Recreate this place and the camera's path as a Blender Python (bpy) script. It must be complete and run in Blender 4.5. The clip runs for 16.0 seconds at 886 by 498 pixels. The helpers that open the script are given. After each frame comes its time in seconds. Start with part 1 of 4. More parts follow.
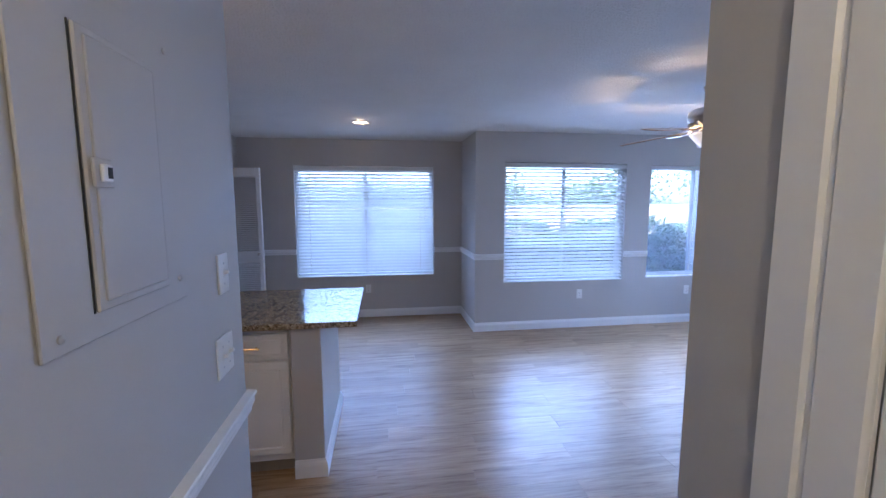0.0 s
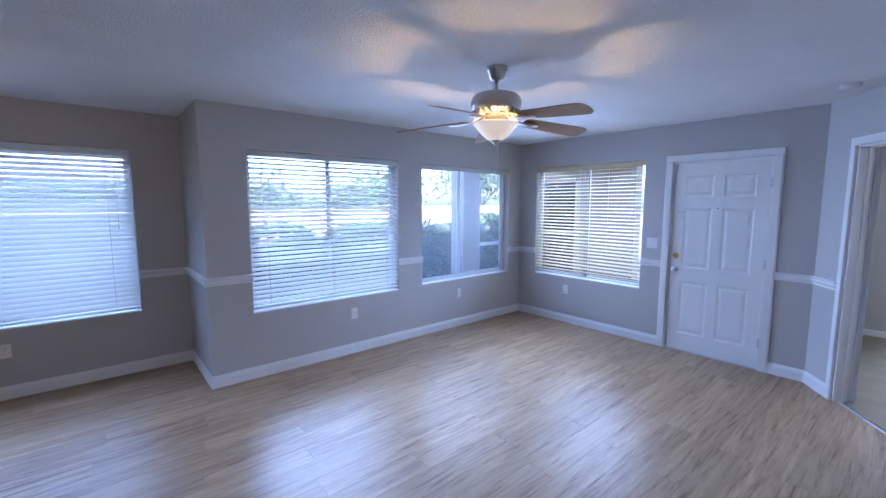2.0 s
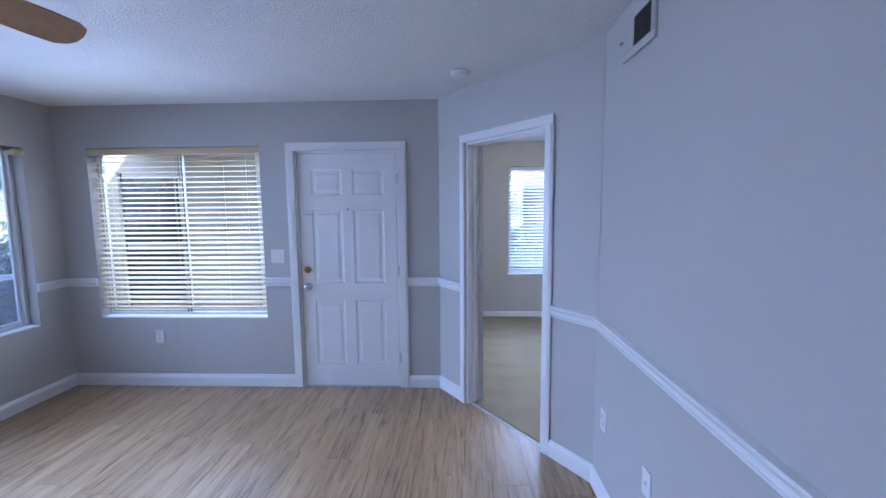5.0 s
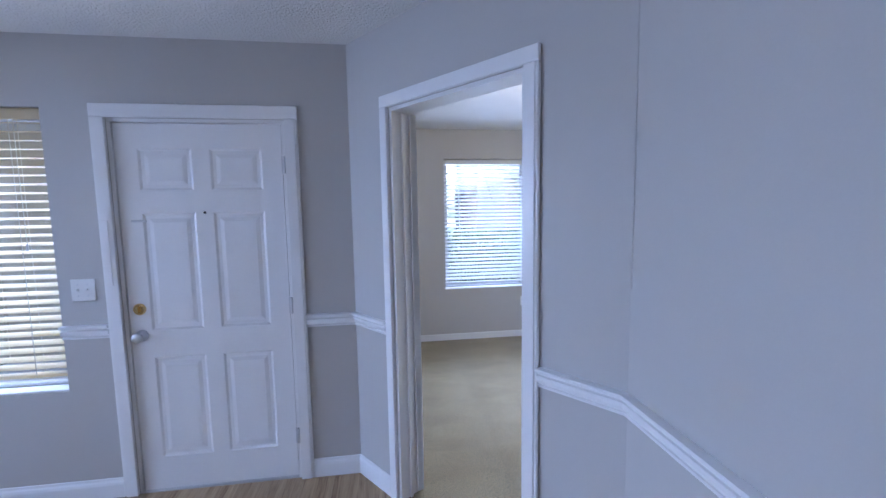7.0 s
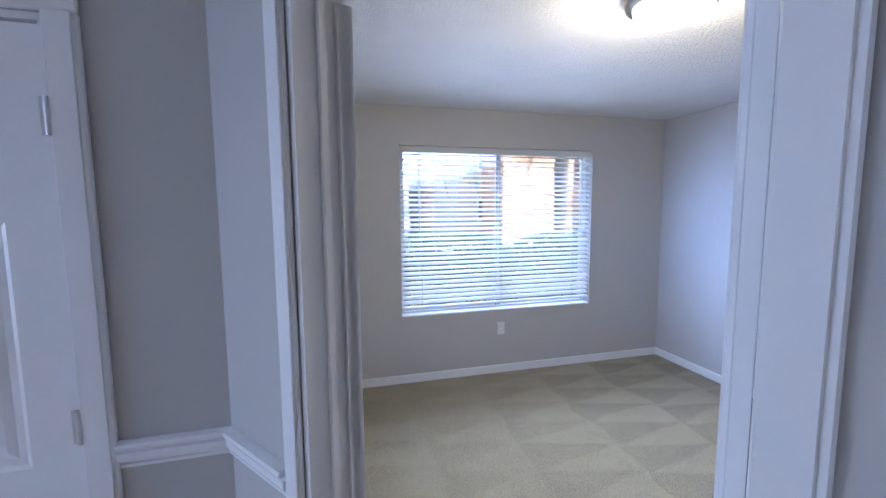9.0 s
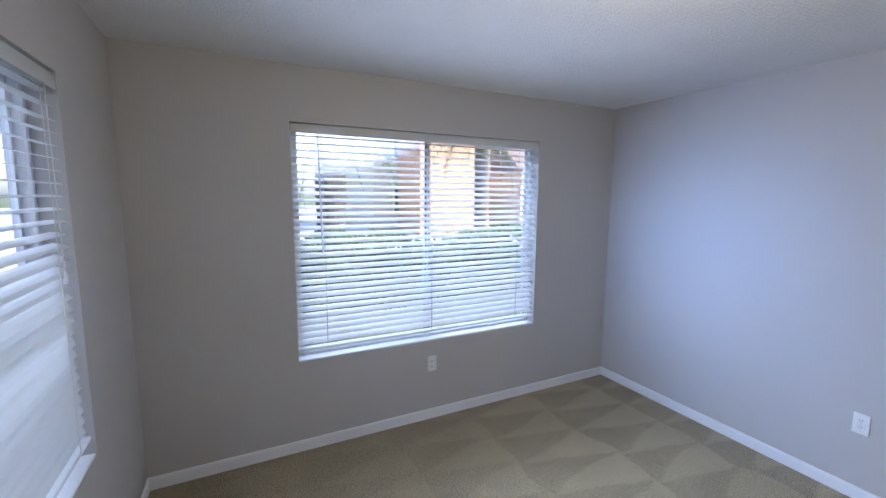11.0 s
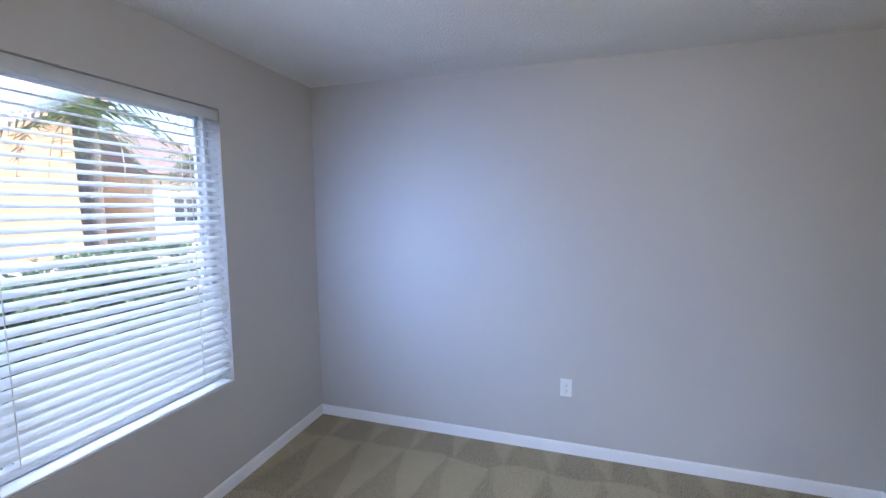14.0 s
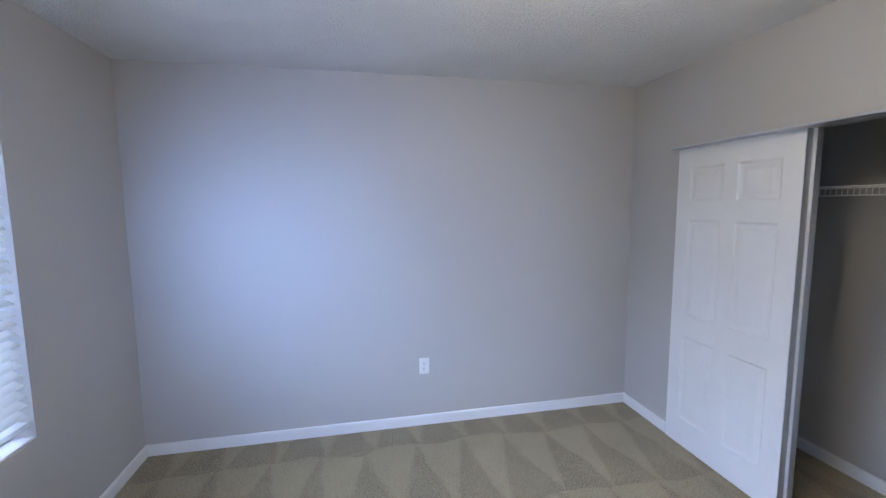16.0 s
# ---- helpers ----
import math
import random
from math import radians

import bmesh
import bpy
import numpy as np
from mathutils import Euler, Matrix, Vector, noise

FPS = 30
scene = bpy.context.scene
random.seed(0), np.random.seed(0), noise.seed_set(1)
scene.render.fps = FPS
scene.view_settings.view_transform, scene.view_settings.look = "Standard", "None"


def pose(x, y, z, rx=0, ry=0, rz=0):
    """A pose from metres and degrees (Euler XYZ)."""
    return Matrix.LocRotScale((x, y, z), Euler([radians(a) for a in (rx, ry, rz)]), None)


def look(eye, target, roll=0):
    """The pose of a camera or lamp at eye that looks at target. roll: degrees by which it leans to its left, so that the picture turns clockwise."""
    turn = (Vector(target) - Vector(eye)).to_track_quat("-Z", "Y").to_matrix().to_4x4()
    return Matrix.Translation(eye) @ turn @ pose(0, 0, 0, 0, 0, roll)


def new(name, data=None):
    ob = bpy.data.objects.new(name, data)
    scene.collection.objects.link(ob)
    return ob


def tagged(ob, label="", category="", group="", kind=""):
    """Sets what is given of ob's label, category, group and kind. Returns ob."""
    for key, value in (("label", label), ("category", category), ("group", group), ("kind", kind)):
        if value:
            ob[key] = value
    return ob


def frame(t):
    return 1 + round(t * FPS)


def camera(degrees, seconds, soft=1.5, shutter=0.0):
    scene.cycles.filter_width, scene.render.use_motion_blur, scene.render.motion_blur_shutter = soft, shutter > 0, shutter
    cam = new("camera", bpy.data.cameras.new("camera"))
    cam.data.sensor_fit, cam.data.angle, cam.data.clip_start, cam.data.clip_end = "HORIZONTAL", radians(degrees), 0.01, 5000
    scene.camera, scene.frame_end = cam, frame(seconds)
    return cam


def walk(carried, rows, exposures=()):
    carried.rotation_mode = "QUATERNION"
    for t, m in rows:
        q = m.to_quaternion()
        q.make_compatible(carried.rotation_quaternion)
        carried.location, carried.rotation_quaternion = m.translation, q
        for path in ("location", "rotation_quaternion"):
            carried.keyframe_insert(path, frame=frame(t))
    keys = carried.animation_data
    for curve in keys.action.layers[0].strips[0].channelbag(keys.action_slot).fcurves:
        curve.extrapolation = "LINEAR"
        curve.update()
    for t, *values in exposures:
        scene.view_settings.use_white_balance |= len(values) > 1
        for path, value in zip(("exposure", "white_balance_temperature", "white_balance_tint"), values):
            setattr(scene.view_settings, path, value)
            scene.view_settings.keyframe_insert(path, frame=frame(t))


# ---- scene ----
cam = camera(94.3, 16.0)
PATH = [
    (0, (-1.513, 0.041, 1.606), (-1.223, 2.006, 1.379), -0.1),
    (0.5, (-1.533, 0.327, 1.608), (-1.076, 2.261, 1.382), 0.0),
    (1, (-1.417, 0.6, 1.589), (-0.676, 2.445, 1.369), 0.0),
    (1.5, (-1.27, 0.839, 1.587), (-0.242, 2.542, 1.372), 0.1),
    (2, (-1.083, 1.001, 1.607), (0.2, 2.519, 1.385), 0.0),
    (2.5, (-0.917, 1.15, 1.593), (0.609, 2.425, 1.376), -0.1),
    (3, (-0.722, 1.293, 1.581), (0.987, 2.31, 1.367), -0.1),
    (3.5, (-0.511, 1.397, 1.58), (1.328, 2.156, 1.368), -0.1),
    (4, (-0.261, 1.475, 1.574), (1.661, 1.986, 1.363), -0.1),
    (4.5, (-0.012, 1.511, 1.579), (1.959, 1.776, 1.364), -0.3),
    (5, (0.257, 1.455, 1.572), (2.244, 1.531, 1.366), -0.5),
    (7.5, (1.625, 1.416, 1.552), (3.587, 1.08, 1.356), -0.8),
    (8, (1.916, 1.373, 1.555), (3.864, 0.965, 1.359), -0.6),
    (8.5, (2.197, 1.332, 1.579), (4.132, 0.867, 1.378), -0.6),
    (8.7, (2.315, 1.325, 1.577), (4.245, 0.842, 1.376), -0.5),
    (10.8, (3.281, 1.128, 1.669), (5.086, 0.304, 1.417), 0.1),
    (11, (3.359, 1.07, 1.676), (5.131, 0.179, 1.42), 0.4),
    (11.5, (3.508, 0.913, 1.657), (5.162, -0.184, 1.412), 0.4),
    (12, (3.66, 0.799, 1.658), (5.159, -0.503, 1.42), 0.2),
    (12.5, (3.817, 0.757, 1.629), (5.126, -0.739, 1.405), 0.2),
    (13, (3.95, 0.723, 1.584), (5.036, -0.945, 1.384), 0.0),
    (13.5, (4.075, 0.665, 1.572), (4.923, -1.135, 1.373), -0.4),
    (14, (4.219, 0.668, 1.587), (4.809, -1.232, 1.384), -0.3),
    (14.5, (4.336, 0.713, 1.581), (4.67, -1.248, 1.377), -0.4),
    (15, (4.434, 0.774, 1.571), (4.52, -1.214, 1.374), -0.5),
    (15.5, (4.514, 0.823, 1.581), (4.369, -1.161, 1.376), -0.5),
    (16, (4.642, 0.847, 1.585), (4.248, -1.102, 1.372), -0.5),
]
walk(cam, [(t, look(e, g, r)) for t, e, g, r in PATH],
     exposures=[(0, 2.58, 4750, 20), (1, 2.52, 4850, 21), (2.5, 2.38, 4900, 20), (5, 2.4, 5050, 20), (8, 2.36, 5400, 20), (9.8, 2.1, 5600, 19), (11, 1.98, 5750, 18), (16, 2.05, 5750, 18)])

# ---------------------------------------------------------------- light
def sky_world():
    w = bpy.data.worlds.new("sky")
    scene.world = w
    w.use_nodes = True
    nt = w.node_tree
    sky = nt.nodes.new("ShaderNodeTexSky")
    sky.sky_type = "NISHITA"
    sky.sun_disc = False
    sky.sun_elevation = radians(42)
    sky.sun_rotation = radians(215)
    sky.dust_density = 2.0
    bg = nt.nodes["Background"]
    bg.inputs["Strength"].default_value = SKY
    nt.links.new(sky.outputs[0], bg.inputs[0])


SKY = 0.15
sky_world()
sun = new("sun", bpy.data.lights.new("sun", "SUN"))
sun.data.energy = 3.6
sun.data.angle = radians(0.5)
sun.data.color = (1.0, 0.93, 0.84)
# the sun stands in the south-west, so no direct beam enters the north and east windows
sun.matrix_world = look((0, 0, 30), (0 + 20, 0 + 22, 30 - 27))


def point_lamp(name, at, watts, radius, color):
    ob = new(name, bpy.data.lights.new(name, "POINT"))
    ob.data.energy, ob.data.shadow_soft_size, ob.data.color = watts, radius, color
    ob.location = at
    return ob


WARM = (1.0, 0.62, 0.28)
BLUE = (0.62, 0.76, 1.0)


def window_lamp(name, at, toward, w, h, watts, drop=1.0, spread=88):
    """Stands in for the sky's light through a window: in its opening, slanting down into the room."""
    ob = new(name, bpy.data.lights.new(name, "AREA"))
    d = ob.data
    d.shape, d.size, d.size_y, d.energy, d.color, d.spread = "RECTANGLE", w, h, watts, BLUE, radians(spread)
    ob.matrix_world = look(at, (at[0] + toward[0], at[1] + toward[1], at[2] - drop))
    return ob


# behind the blinds, outside the glass
window_lamp("sky_glass_1", (-1.73, 6.25, 2.0), (0, -1), 1.9, 1.9, 11.0)
window_lamp("sky_glass_2", (0.76, 5.37, 2.0), (0, -1), 1.6, 1.9, 11.0)
window_lamp("sky_glass_3", (2.66, 5.37, 2.0), (0, -1), 1.6, 1.9, 5.0)
window_lamp("sky_glass_4", (4.17, 3.86, 2.0), (-1, 0), 1.5, 1.0, 9.0)
window_lamp("sky_glass_5", (6.50, -0.18, 2.0), (-1, 0), 2.0, 1.9, 15.0)
window_lamp("sky_glass_6", (4.6, 2.08, 1.9), (0, -1), 1.4, 1.2, 5.0)
# what the slats let through and throw up, on the room side
for k, (x, y, dx, dy, w, down, up) in enumerate(((-1.73, 5.74, 0, -1, 1.7, 0.15, 0.12), (0.76, 4.86, 0, -1, 1.4, 1.5, 0.5), (2.66, 4.86, 0, -1, 1.4, 3.3, 0.5),
                                                 (3.66, 3.86, -1, 0, 1.3, 0.9, 0.5), (4.6, 1.56, 0, -1, 1.2, 0.6, 0.5))):
    window_lamp("sky_window_down", (x, y, 1.50), (dx, dy), w, 0.9, down, 0.22, 110)
    window_lamp("sky_window_up", (x, y, 1.25), (dx, dy), w, 0.8, up, -1.1, 76)
window_lamp("sky_window_5", (5.97, -0.10, 1.45), (-0.42, -1), 1.2, 0.9, 2.7, 0.12, 80).data.color = (0.36, 0.56, 1.0)
window_lamp("sky_window_up_5", (5.98, -0.18, 1.25), (-1, 0), 1.6, 0.8, 0.9, -1.1, 76)
# warm fill without any fixture, added unseen on the kitchen side
point_lamp("kitchen_fill", (-2.75, 1.2, 2.1), 1.6, 0.06, WARM)
# unseen source behind the start, added to warm the hall walls
point_lamp("hall_fill", (-1.5, -0.45, 2.26), 2.4, 0.05, (1.0, 0.70, 0.30))
point_lamp("fan_bulb", (0.885, 2.815, 2.053), 7.0, 0.015, (1.0, 0.60, 0.20))
point_lamp("downlight_bulb", (-1.72, 4.53, 2.40), 0.35, 0.03, WARM)
point_lamp("dome_bulb", (3.94, -0.04, 2.21), 5.0, 0.10, (1.0, 0.83, 0.50))

# ---------------------------------------------------------------- materials
def mat(name, color, rough=0.6, var=0.08, scale=6.0, fine=120.0, bump=0.1, bump_scale=None, metal=0.0, stretch=(1, 1, 1),
        color2=None, spec=0.5, transl=0.0, emit=None, random_var=0.0, detail=4.0, dist=0.002, coat=0.0):
    m = bpy.data.materials.new(name)
    m.use_nodes = True
    nt = m.node_tree
    b = nt.nodes["Principled BSDF"]
    lk = nt.links.new
    tc = nt.nodes.new("ShaderNodeTexCoord")
    mp = nt.nodes.new("ShaderNodeMapping")
    mp.inputs["Scale"].default_value = stretch
    geo = nt.nodes.new("ShaderNodeNewGeometry")
    lk(geo.outputs["Position"], mp.inputs[0])
    n1 = nt.nodes.new("ShaderNodeTexNoise")
    n1.inputs["Scale"].default_value = scale
    n1.inputs["Detail"].default_value = detail
    lk(mp.outputs[0], n1.inputs[0])
    n2 = nt.nodes.new("ShaderNodeTexNoise")
    n2.inputs["Scale"].default_value = fine
    n2.inputs["Detail"].default_value = 3
    lk(mp.outputs[0], n2.inputs[0])
    add = nt.nodes.new("ShaderNodeMath")
    add.operation = "MULTIPLY_ADD"
    lk(n2.outputs[0], add.inputs[0])
    add.inputs[1].default_value = 0.5
    lk(n1.outputs[0], add.inputs[2])
    ramp = nt.nodes.new("ShaderNodeValToRGB")
    c = Vector(color)
    c2 = Vector(color2) if color2 else c * (1 - var)
    c1 = c if color2 else c * (1 + var)
    ramp.color_ramp.elements[0].position, ramp.color_ramp.elements[1].position = 0.5, 1.0
    ramp.color_ramp.elements[0].color = (*c2, 1)
    ramp.color_ramp.elements[1].color = (*c1, 1)
    lk(add.outputs[0], ramp.inputs[0])
    col = ramp.outputs[0]
    if random_var:
        oi = nt.nodes.new("ShaderNodeObjectInfo")
        hv = nt.nodes.new("ShaderNodeHueSaturation")
        mr = nt.nodes.new("ShaderNodeMapRange")
        mr.inputs["To Min"].default_value, mr.inputs["To Max"].default_value = 1 - random_var, 1 + random_var
        lk(oi.outputs["Random"], mr.inputs["Value"])
        lk(mr.outputs[0], hv.inputs["Value"])
        lk(col, hv.inputs["Color"])
        col = hv.outputs[0]
    lk(col, b.inputs["Base Color"])
    b.inputs["Roughness"].default_value = rough
    b.inputs["Metallic"].default_value = metal
    b.inputs["Specular IOR Level"].default_value = spec
    b.inputs["Coat Weight"].default_value = coat
    if emit:
        b.inputs["Emission Color"].default_value = (*emit[0], 1)
        b.inputs["Emission Strength"].default_value = emit[1]
    if bump:
        bp = nt.nodes.new("ShaderNodeBump")
        bp.inputs["Strength"].default_value = bump
        bp.inputs["Distance"].default_value = dist
        n3 = nt.nodes.new("ShaderNodeTexNoise")
        n3.inputs["Scale"].default_value = bump_scale or fine
        n3.inputs["Detail"].default_value = 3
        lk(mp.outputs[0], n3.inputs[0])
        lk(n3.outputs[0], bp.inputs["Height"])
        lk(bp.outputs[0], b.inputs["Normal"])
    if transl:
        tr = nt.nodes.new("ShaderNodeBsdfTranslucent")
        lk(col, tr.inputs[0])
        mx = nt.nodes.new("ShaderNodeMixShader")
        mx.inputs[0].default_value = transl
        lk(b.outputs[0], mx.inputs[1])
        lk(tr.outputs[0], mx.inputs[2])
        lk(mx.outputs[0], nt.nodes["Material Output"].inputs[0])
    return m


def glass_mat():
    m = bpy.data.materials.new("window_glass")
    m.use_nodes = True
    nt = m.node_tree
    b = nt.nodes["Principled BSDF"]
    b.inputs["Base Color"].default_value = (0.96, 0.98, 1, 1)
    b.inputs["Roughness"].default_value = 0.0
    b.inputs["IOR"].default_value = 1.45
    b.inputs["Transmission Weight"].default_value = 1.0
    return m


def plank_mat():
    """Pale oak vinyl: long grain along x, each plank with its own shift and tone."""
    m = bpy.data.materials.new("oak_vinyl")
    m.use_nodes = True
    nt = m.node_tree
    b = nt.nodes["Principled BSDF"]
    lk = nt.links.new
    geo = nt.nodes.new("ShaderNodeNewGeometry")
    oi = nt.nodes.new("ShaderNodeObjectInfo")
    off = nt.nodes.new("ShaderNodeVectorMath")
    off.operation = "SCALE"
    off.inputs[0].default_value = (13.0, 7.0, 5.0)
    lk(oi.outputs["Random"], off.inputs["Scale"])
    addv = nt.nodes.new("ShaderNodeVectorMath")
    lk(geo.outputs["Position"], addv.inputs[0])
    lk(off.outputs[0], addv.inputs[1])
    mp = nt.nodes.new("ShaderNodeMapping")
    mp.inputs["Scale"].default_value = (1.0, 14.0, 1.0)
    lk(addv.outputs[0], mp.inputs[0])
    n1 = nt.nodes.new("ShaderNodeTexNoise")
    n1.inputs["Scale"].default_value = 1.6
    n1.inputs["Detail"].default_value = 6
    n1.inputs["Distortion"].default_value = 1.2
    lk(mp.outputs[0], n1.inputs[0])
    n2 = nt.nodes.new("ShaderNodeTexNoise")
    n2.inputs["Scale"].default_value = 9
    n2.inputs["Detail"].default_value = 5
    lk(mp.outputs[0], n2.inputs[0])
    mix = nt.nodes.new("ShaderNodeMath")
    mix.operation = "MULTIPLY_ADD"
    lk(n2.outputs[0], mix.inputs[0])
    mix.inputs[1].default_value = 0.5
    lk(n1.outputs[0], mix.inputs[2])
    ramp = nt.nodes.new("ShaderNodeValToRGB")
    e = ramp.color_ramp.elements
    e[0].position, e[0].color = 0.5, (0.165, 0.092, 0.042, 1)
    e[1].position, e[1].color = 0.95, (0.44, 0.315, 0.185, 1)
    mid = e.new(0.7)
    mid.color = (0.33, 0.225, 0.125, 1)
    lk(mix.outputs[0], ramp.inputs[0])
    hv = nt.nodes.new("ShaderNodeHueSaturation")
    mr = nt.nodes.new("ShaderNodeMapRange")
    mr.inputs["To Min"].default_value, mr.inputs["To Max"].default_value = 0.88, 1.1
    lk(oi.outputs["Random"], mr.inputs["Value"])
    lk(mr.outputs[0], hv.inputs["Value"])
    lk(ramp.outputs[0], hv.inputs["Color"])
    lk(hv.outputs[0], b.inputs["Base Color"])
    b.inputs["Specular IOR Level"].default_value = 0.38
    rr = nt.nodes.new("ShaderNodeMapRange")
    rr.inputs["To Min"].default_value, rr.inputs["To Max"].default_value = 0.28, 0.42
    lk(n2.outputs[0], rr.inputs["Value"])
    lk(rr.outputs[0], b.inputs["Roughness"])
    bp = nt.nodes.new("ShaderNodeBump")
    bp.inputs["Strength"].default_value = 0.12
    bp.inputs["Distance"].default_value = 0.002
    lk(n2.outputs[0], bp.inputs["Height"])
    lk(bp.outputs[0], b.inputs["Normal"])
    return m


def carpet_mat():
    """Beige cut pile, with the wedge-shaped nap that a vacuum leaves."""
    m = bpy.data.materials.new("beige_carpet")
    m.use_nodes = True
    nt = m.node_tree
    b = nt.nodes["Principled BSDF"]
    lk = nt.links.new

    def mth(op, a, bb=None, c=None):
        n = nt.nodes.new("ShaderNodeMath")
        n.operation = op
        for i, v in enumerate((a, bb, c)):
            if v is None:
                continue
            if isinstance(v, (int, float)):
                n.inputs[i].default_value = v
            else:
                lk(v, n.inputs[i])
        return n.outputs[0]

    geo = nt.nodes.new("ShaderNodeNewGeometry")
    wob = nt.nodes.new("ShaderNodeTexNoise")
    wob.inputs["Scale"].default_value = 2.2
    lk(geo.outputs["Position"], wob.inputs[0])
    sep = nt.nodes.new("ShaderNodeSeparateXYZ")
    lk(geo.outputs["Position"], sep.inputs[0])
    x = mth("MULTIPLY_ADD", wob.outputs[0], 0.12, sep.outputs[0])
    y = mth("MULTIPLY_ADD", wob.outputs[0], 0.22, sep.outputs[1])
    # rows of wedges, 0.3 m wide and 0.62 m deep
    row = mth("DIVIDE", mth("ADD", y, 2.2), 0.62)
    v = mth("FRACT", row)
    u = mth("FRACT", mth("MULTIPLY_ADD", mth("FLOOR", row), 0.37, mth("DIVIDE", x, 0.30)))
    tri = mth("ABSOLUTE", mth("MULTIPLY_ADD", u, 2.0, -1.0))
    wedge = nt.nodes.new("ShaderNodeMapRange")
    wedge.interpolation_type = "SMOOTHSTEP"
    wedge.inputs["From Min"].default_value, wedge.inputs["From Max"].default_value = -0.12, 0.12
    lk(mth("SUBTRACT", mth("SUBTRACT", 1.0, v), tri), wedge.inputs["Value"])
    pile = nt.nodes.new("ShaderNodeTexNoise")
    pile.inputs["Scale"].default_value = 150
    pile.inputs["Detail"].default_value = 4
    lk(geo.outputs["Position"], pile.inputs[0])
    big = nt.nodes.new("ShaderNodeTexNoise")
    big.inputs["Scale"].default_value = 3.0
    big.inputs["Detail"].default_value = 5
    lk(geo.outputs["Position"], big.inputs[0])
    # the marks are freshest along the south wall
    fresh = nt.nodes.new("ShaderNodeMapRange")
    fresh.inputs["From Min"].default_value, fresh.inputs["From Max"].default_value = -1.0, 0.3
    fresh.inputs["To Min"].default_value, fresh.inputs["To Max"].default_value = 0.12, 0.04
    lk(sep.outputs[1], fresh.inputs["Value"])
    s = mth("MULTIPLY_ADD", pile.outputs[0], 1.5, mth("MULTIPLY_ADD", big.outputs[0], 0.22, mth("MULTIPLY_ADD", wedge.outputs[0], fresh.outputs[0], -0.10)))
    ramp = nt.nodes.new("ShaderNodeValToRGB")
    e = ramp.color_ramp.elements
    e[0].position, e[0].color = 0.45, (0.065, 0.05, 0.026, 1)
    e[1].position, e[1].color = 1.0, (0.42, 0.345, 0.20, 1)
    lk(s, ramp.inputs[0])
    lk(ramp.outputs[0], b.inputs["Base Color"])
    b.inputs["Roughness"].default_value = 1.0
    b.inputs["Specular IOR Level"].default_value = 0.1
    b.inputs["Sheen Weight"].default_value = 0.25
    bp = nt.nodes.new("ShaderNodeBump")
    bp.inputs["Strength"].default_value = 0.7
    bp.inputs["Distance"].default_value = 0.008
    lk(pile.outputs[0], bp.inputs["Height"])
    lk(bp.outputs[0], b.inputs["Normal"])
    return m


def granite_mat():
    m = bpy.data.materials.new("granite")
    m.use_nodes = True
    nt = m.node_tree
    b = nt.nodes["Principled BSDF"]
    lk = nt.links.new
    geo = nt.nodes.new("ShaderNodeNewGeometry")
    vo = nt.nodes.new("ShaderNodeTexVoronoi")
    vo.inputs["Scale"].default_value = 110
    lk(geo.outputs["Position"], vo.inputs[0])
    n = nt.nodes.new("ShaderNodeTexNoise")
    n.inputs["Scale"].default_value = 28
    n.inputs["Detail"].default_value = 7
    n.inputs["Distortion"].default_value = 1.5
    lk(geo.outputs["Position"], n.inputs[0])
    sp = nt.nodes.new("ShaderNodeSeparateColor")
    lk(vo.outputs["Color"], sp.inputs[0])
    mx = nt.nodes.new("ShaderNodeMath")
    mx.operation = "MULTIPLY_ADD"
    lk(sp.outputs[0], mx.inputs[0])
    mx.inputs[1].default_value = 0.45
    lk(n.outputs[0], mx.inputs[2])
    ramp = nt.nodes.new("ShaderNodeValToRGB")
    e = ramp.color_ramp.elements
    e[0].position, e[0].color = 0.42, (0.03, 0.022, 0.016, 1)
    e[1].position, e[1].color = 1.0, (0.50, 0.43, 0.30, 1)
    for p, c in ((0.55, (0.16, 0.115, 0.065)), (0.72, (0.25, 0.195, 0.11))):
        k = e.new(p)
        k.color = (*c, 1)
    lk(mx.outputs[0], ramp.inputs[0])
    lk(ramp.outputs[0], b.inputs["Base Color"])
    b.inputs["Roughness"].default_value = 0.07
    return m


M_WALL = mat("grey_paint", (0.50, 0.485, 0.465), 0.55, var=0.02, scale=1.5, fine=160, bump=0.08, bump_scale=140)
M_CEIL = mat("popcorn_ceiling", (0.80, 0.79, 0.77), 0.95, var=0.03, scale=3, fine=90, bump=1.0, bump_scale=90, dist=0.012)
M_TRIM = mat("white_trim", (0.80, 0.80, 0.80), 0.35, var=0.015, scale=5, fine=60, bump=0.04)
M_DOOR = mat("white_door_paint", (0.80, 0.80, 0.80), 0.38, var=0.02, scale=4, fine=70, bump=0.08)
M_PLASTIC = mat("white_plastic", (0.78, 0.78, 0.76), 0.3, var=0.01, bump=0)
# near-black; for slots and gaps their shade is put into this colour
M_SLOT = mat("dark_slot", (0.03, 0.03, 0.03), 0.7, bump=0)
M_BLIND = mat("white_vinyl_slat", (0.82, 0.82, 0.80), 0.4, var=0.02, scale=3, bump=0.03, transl=0.55)
M_CREAM = mat("aged_cream_vinyl", (0.80, 0.70, 0.48), 0.45, var=0.03, scale=3, bump=0.03, transl=0.45)
M_CORD = mat("blind_cord", (0.72, 0.68, 0.58), 0.8, bump=0)
M_ALU = mat("white_aluminium", (0.70, 0.71, 0.72), 0.35, var=0.03, scale=12, bump=0.02, metal=0.15)
M_BACKLIT = mat("backlit_dark", (0.05, 0.05, 0.055), 0.5, bump=0)
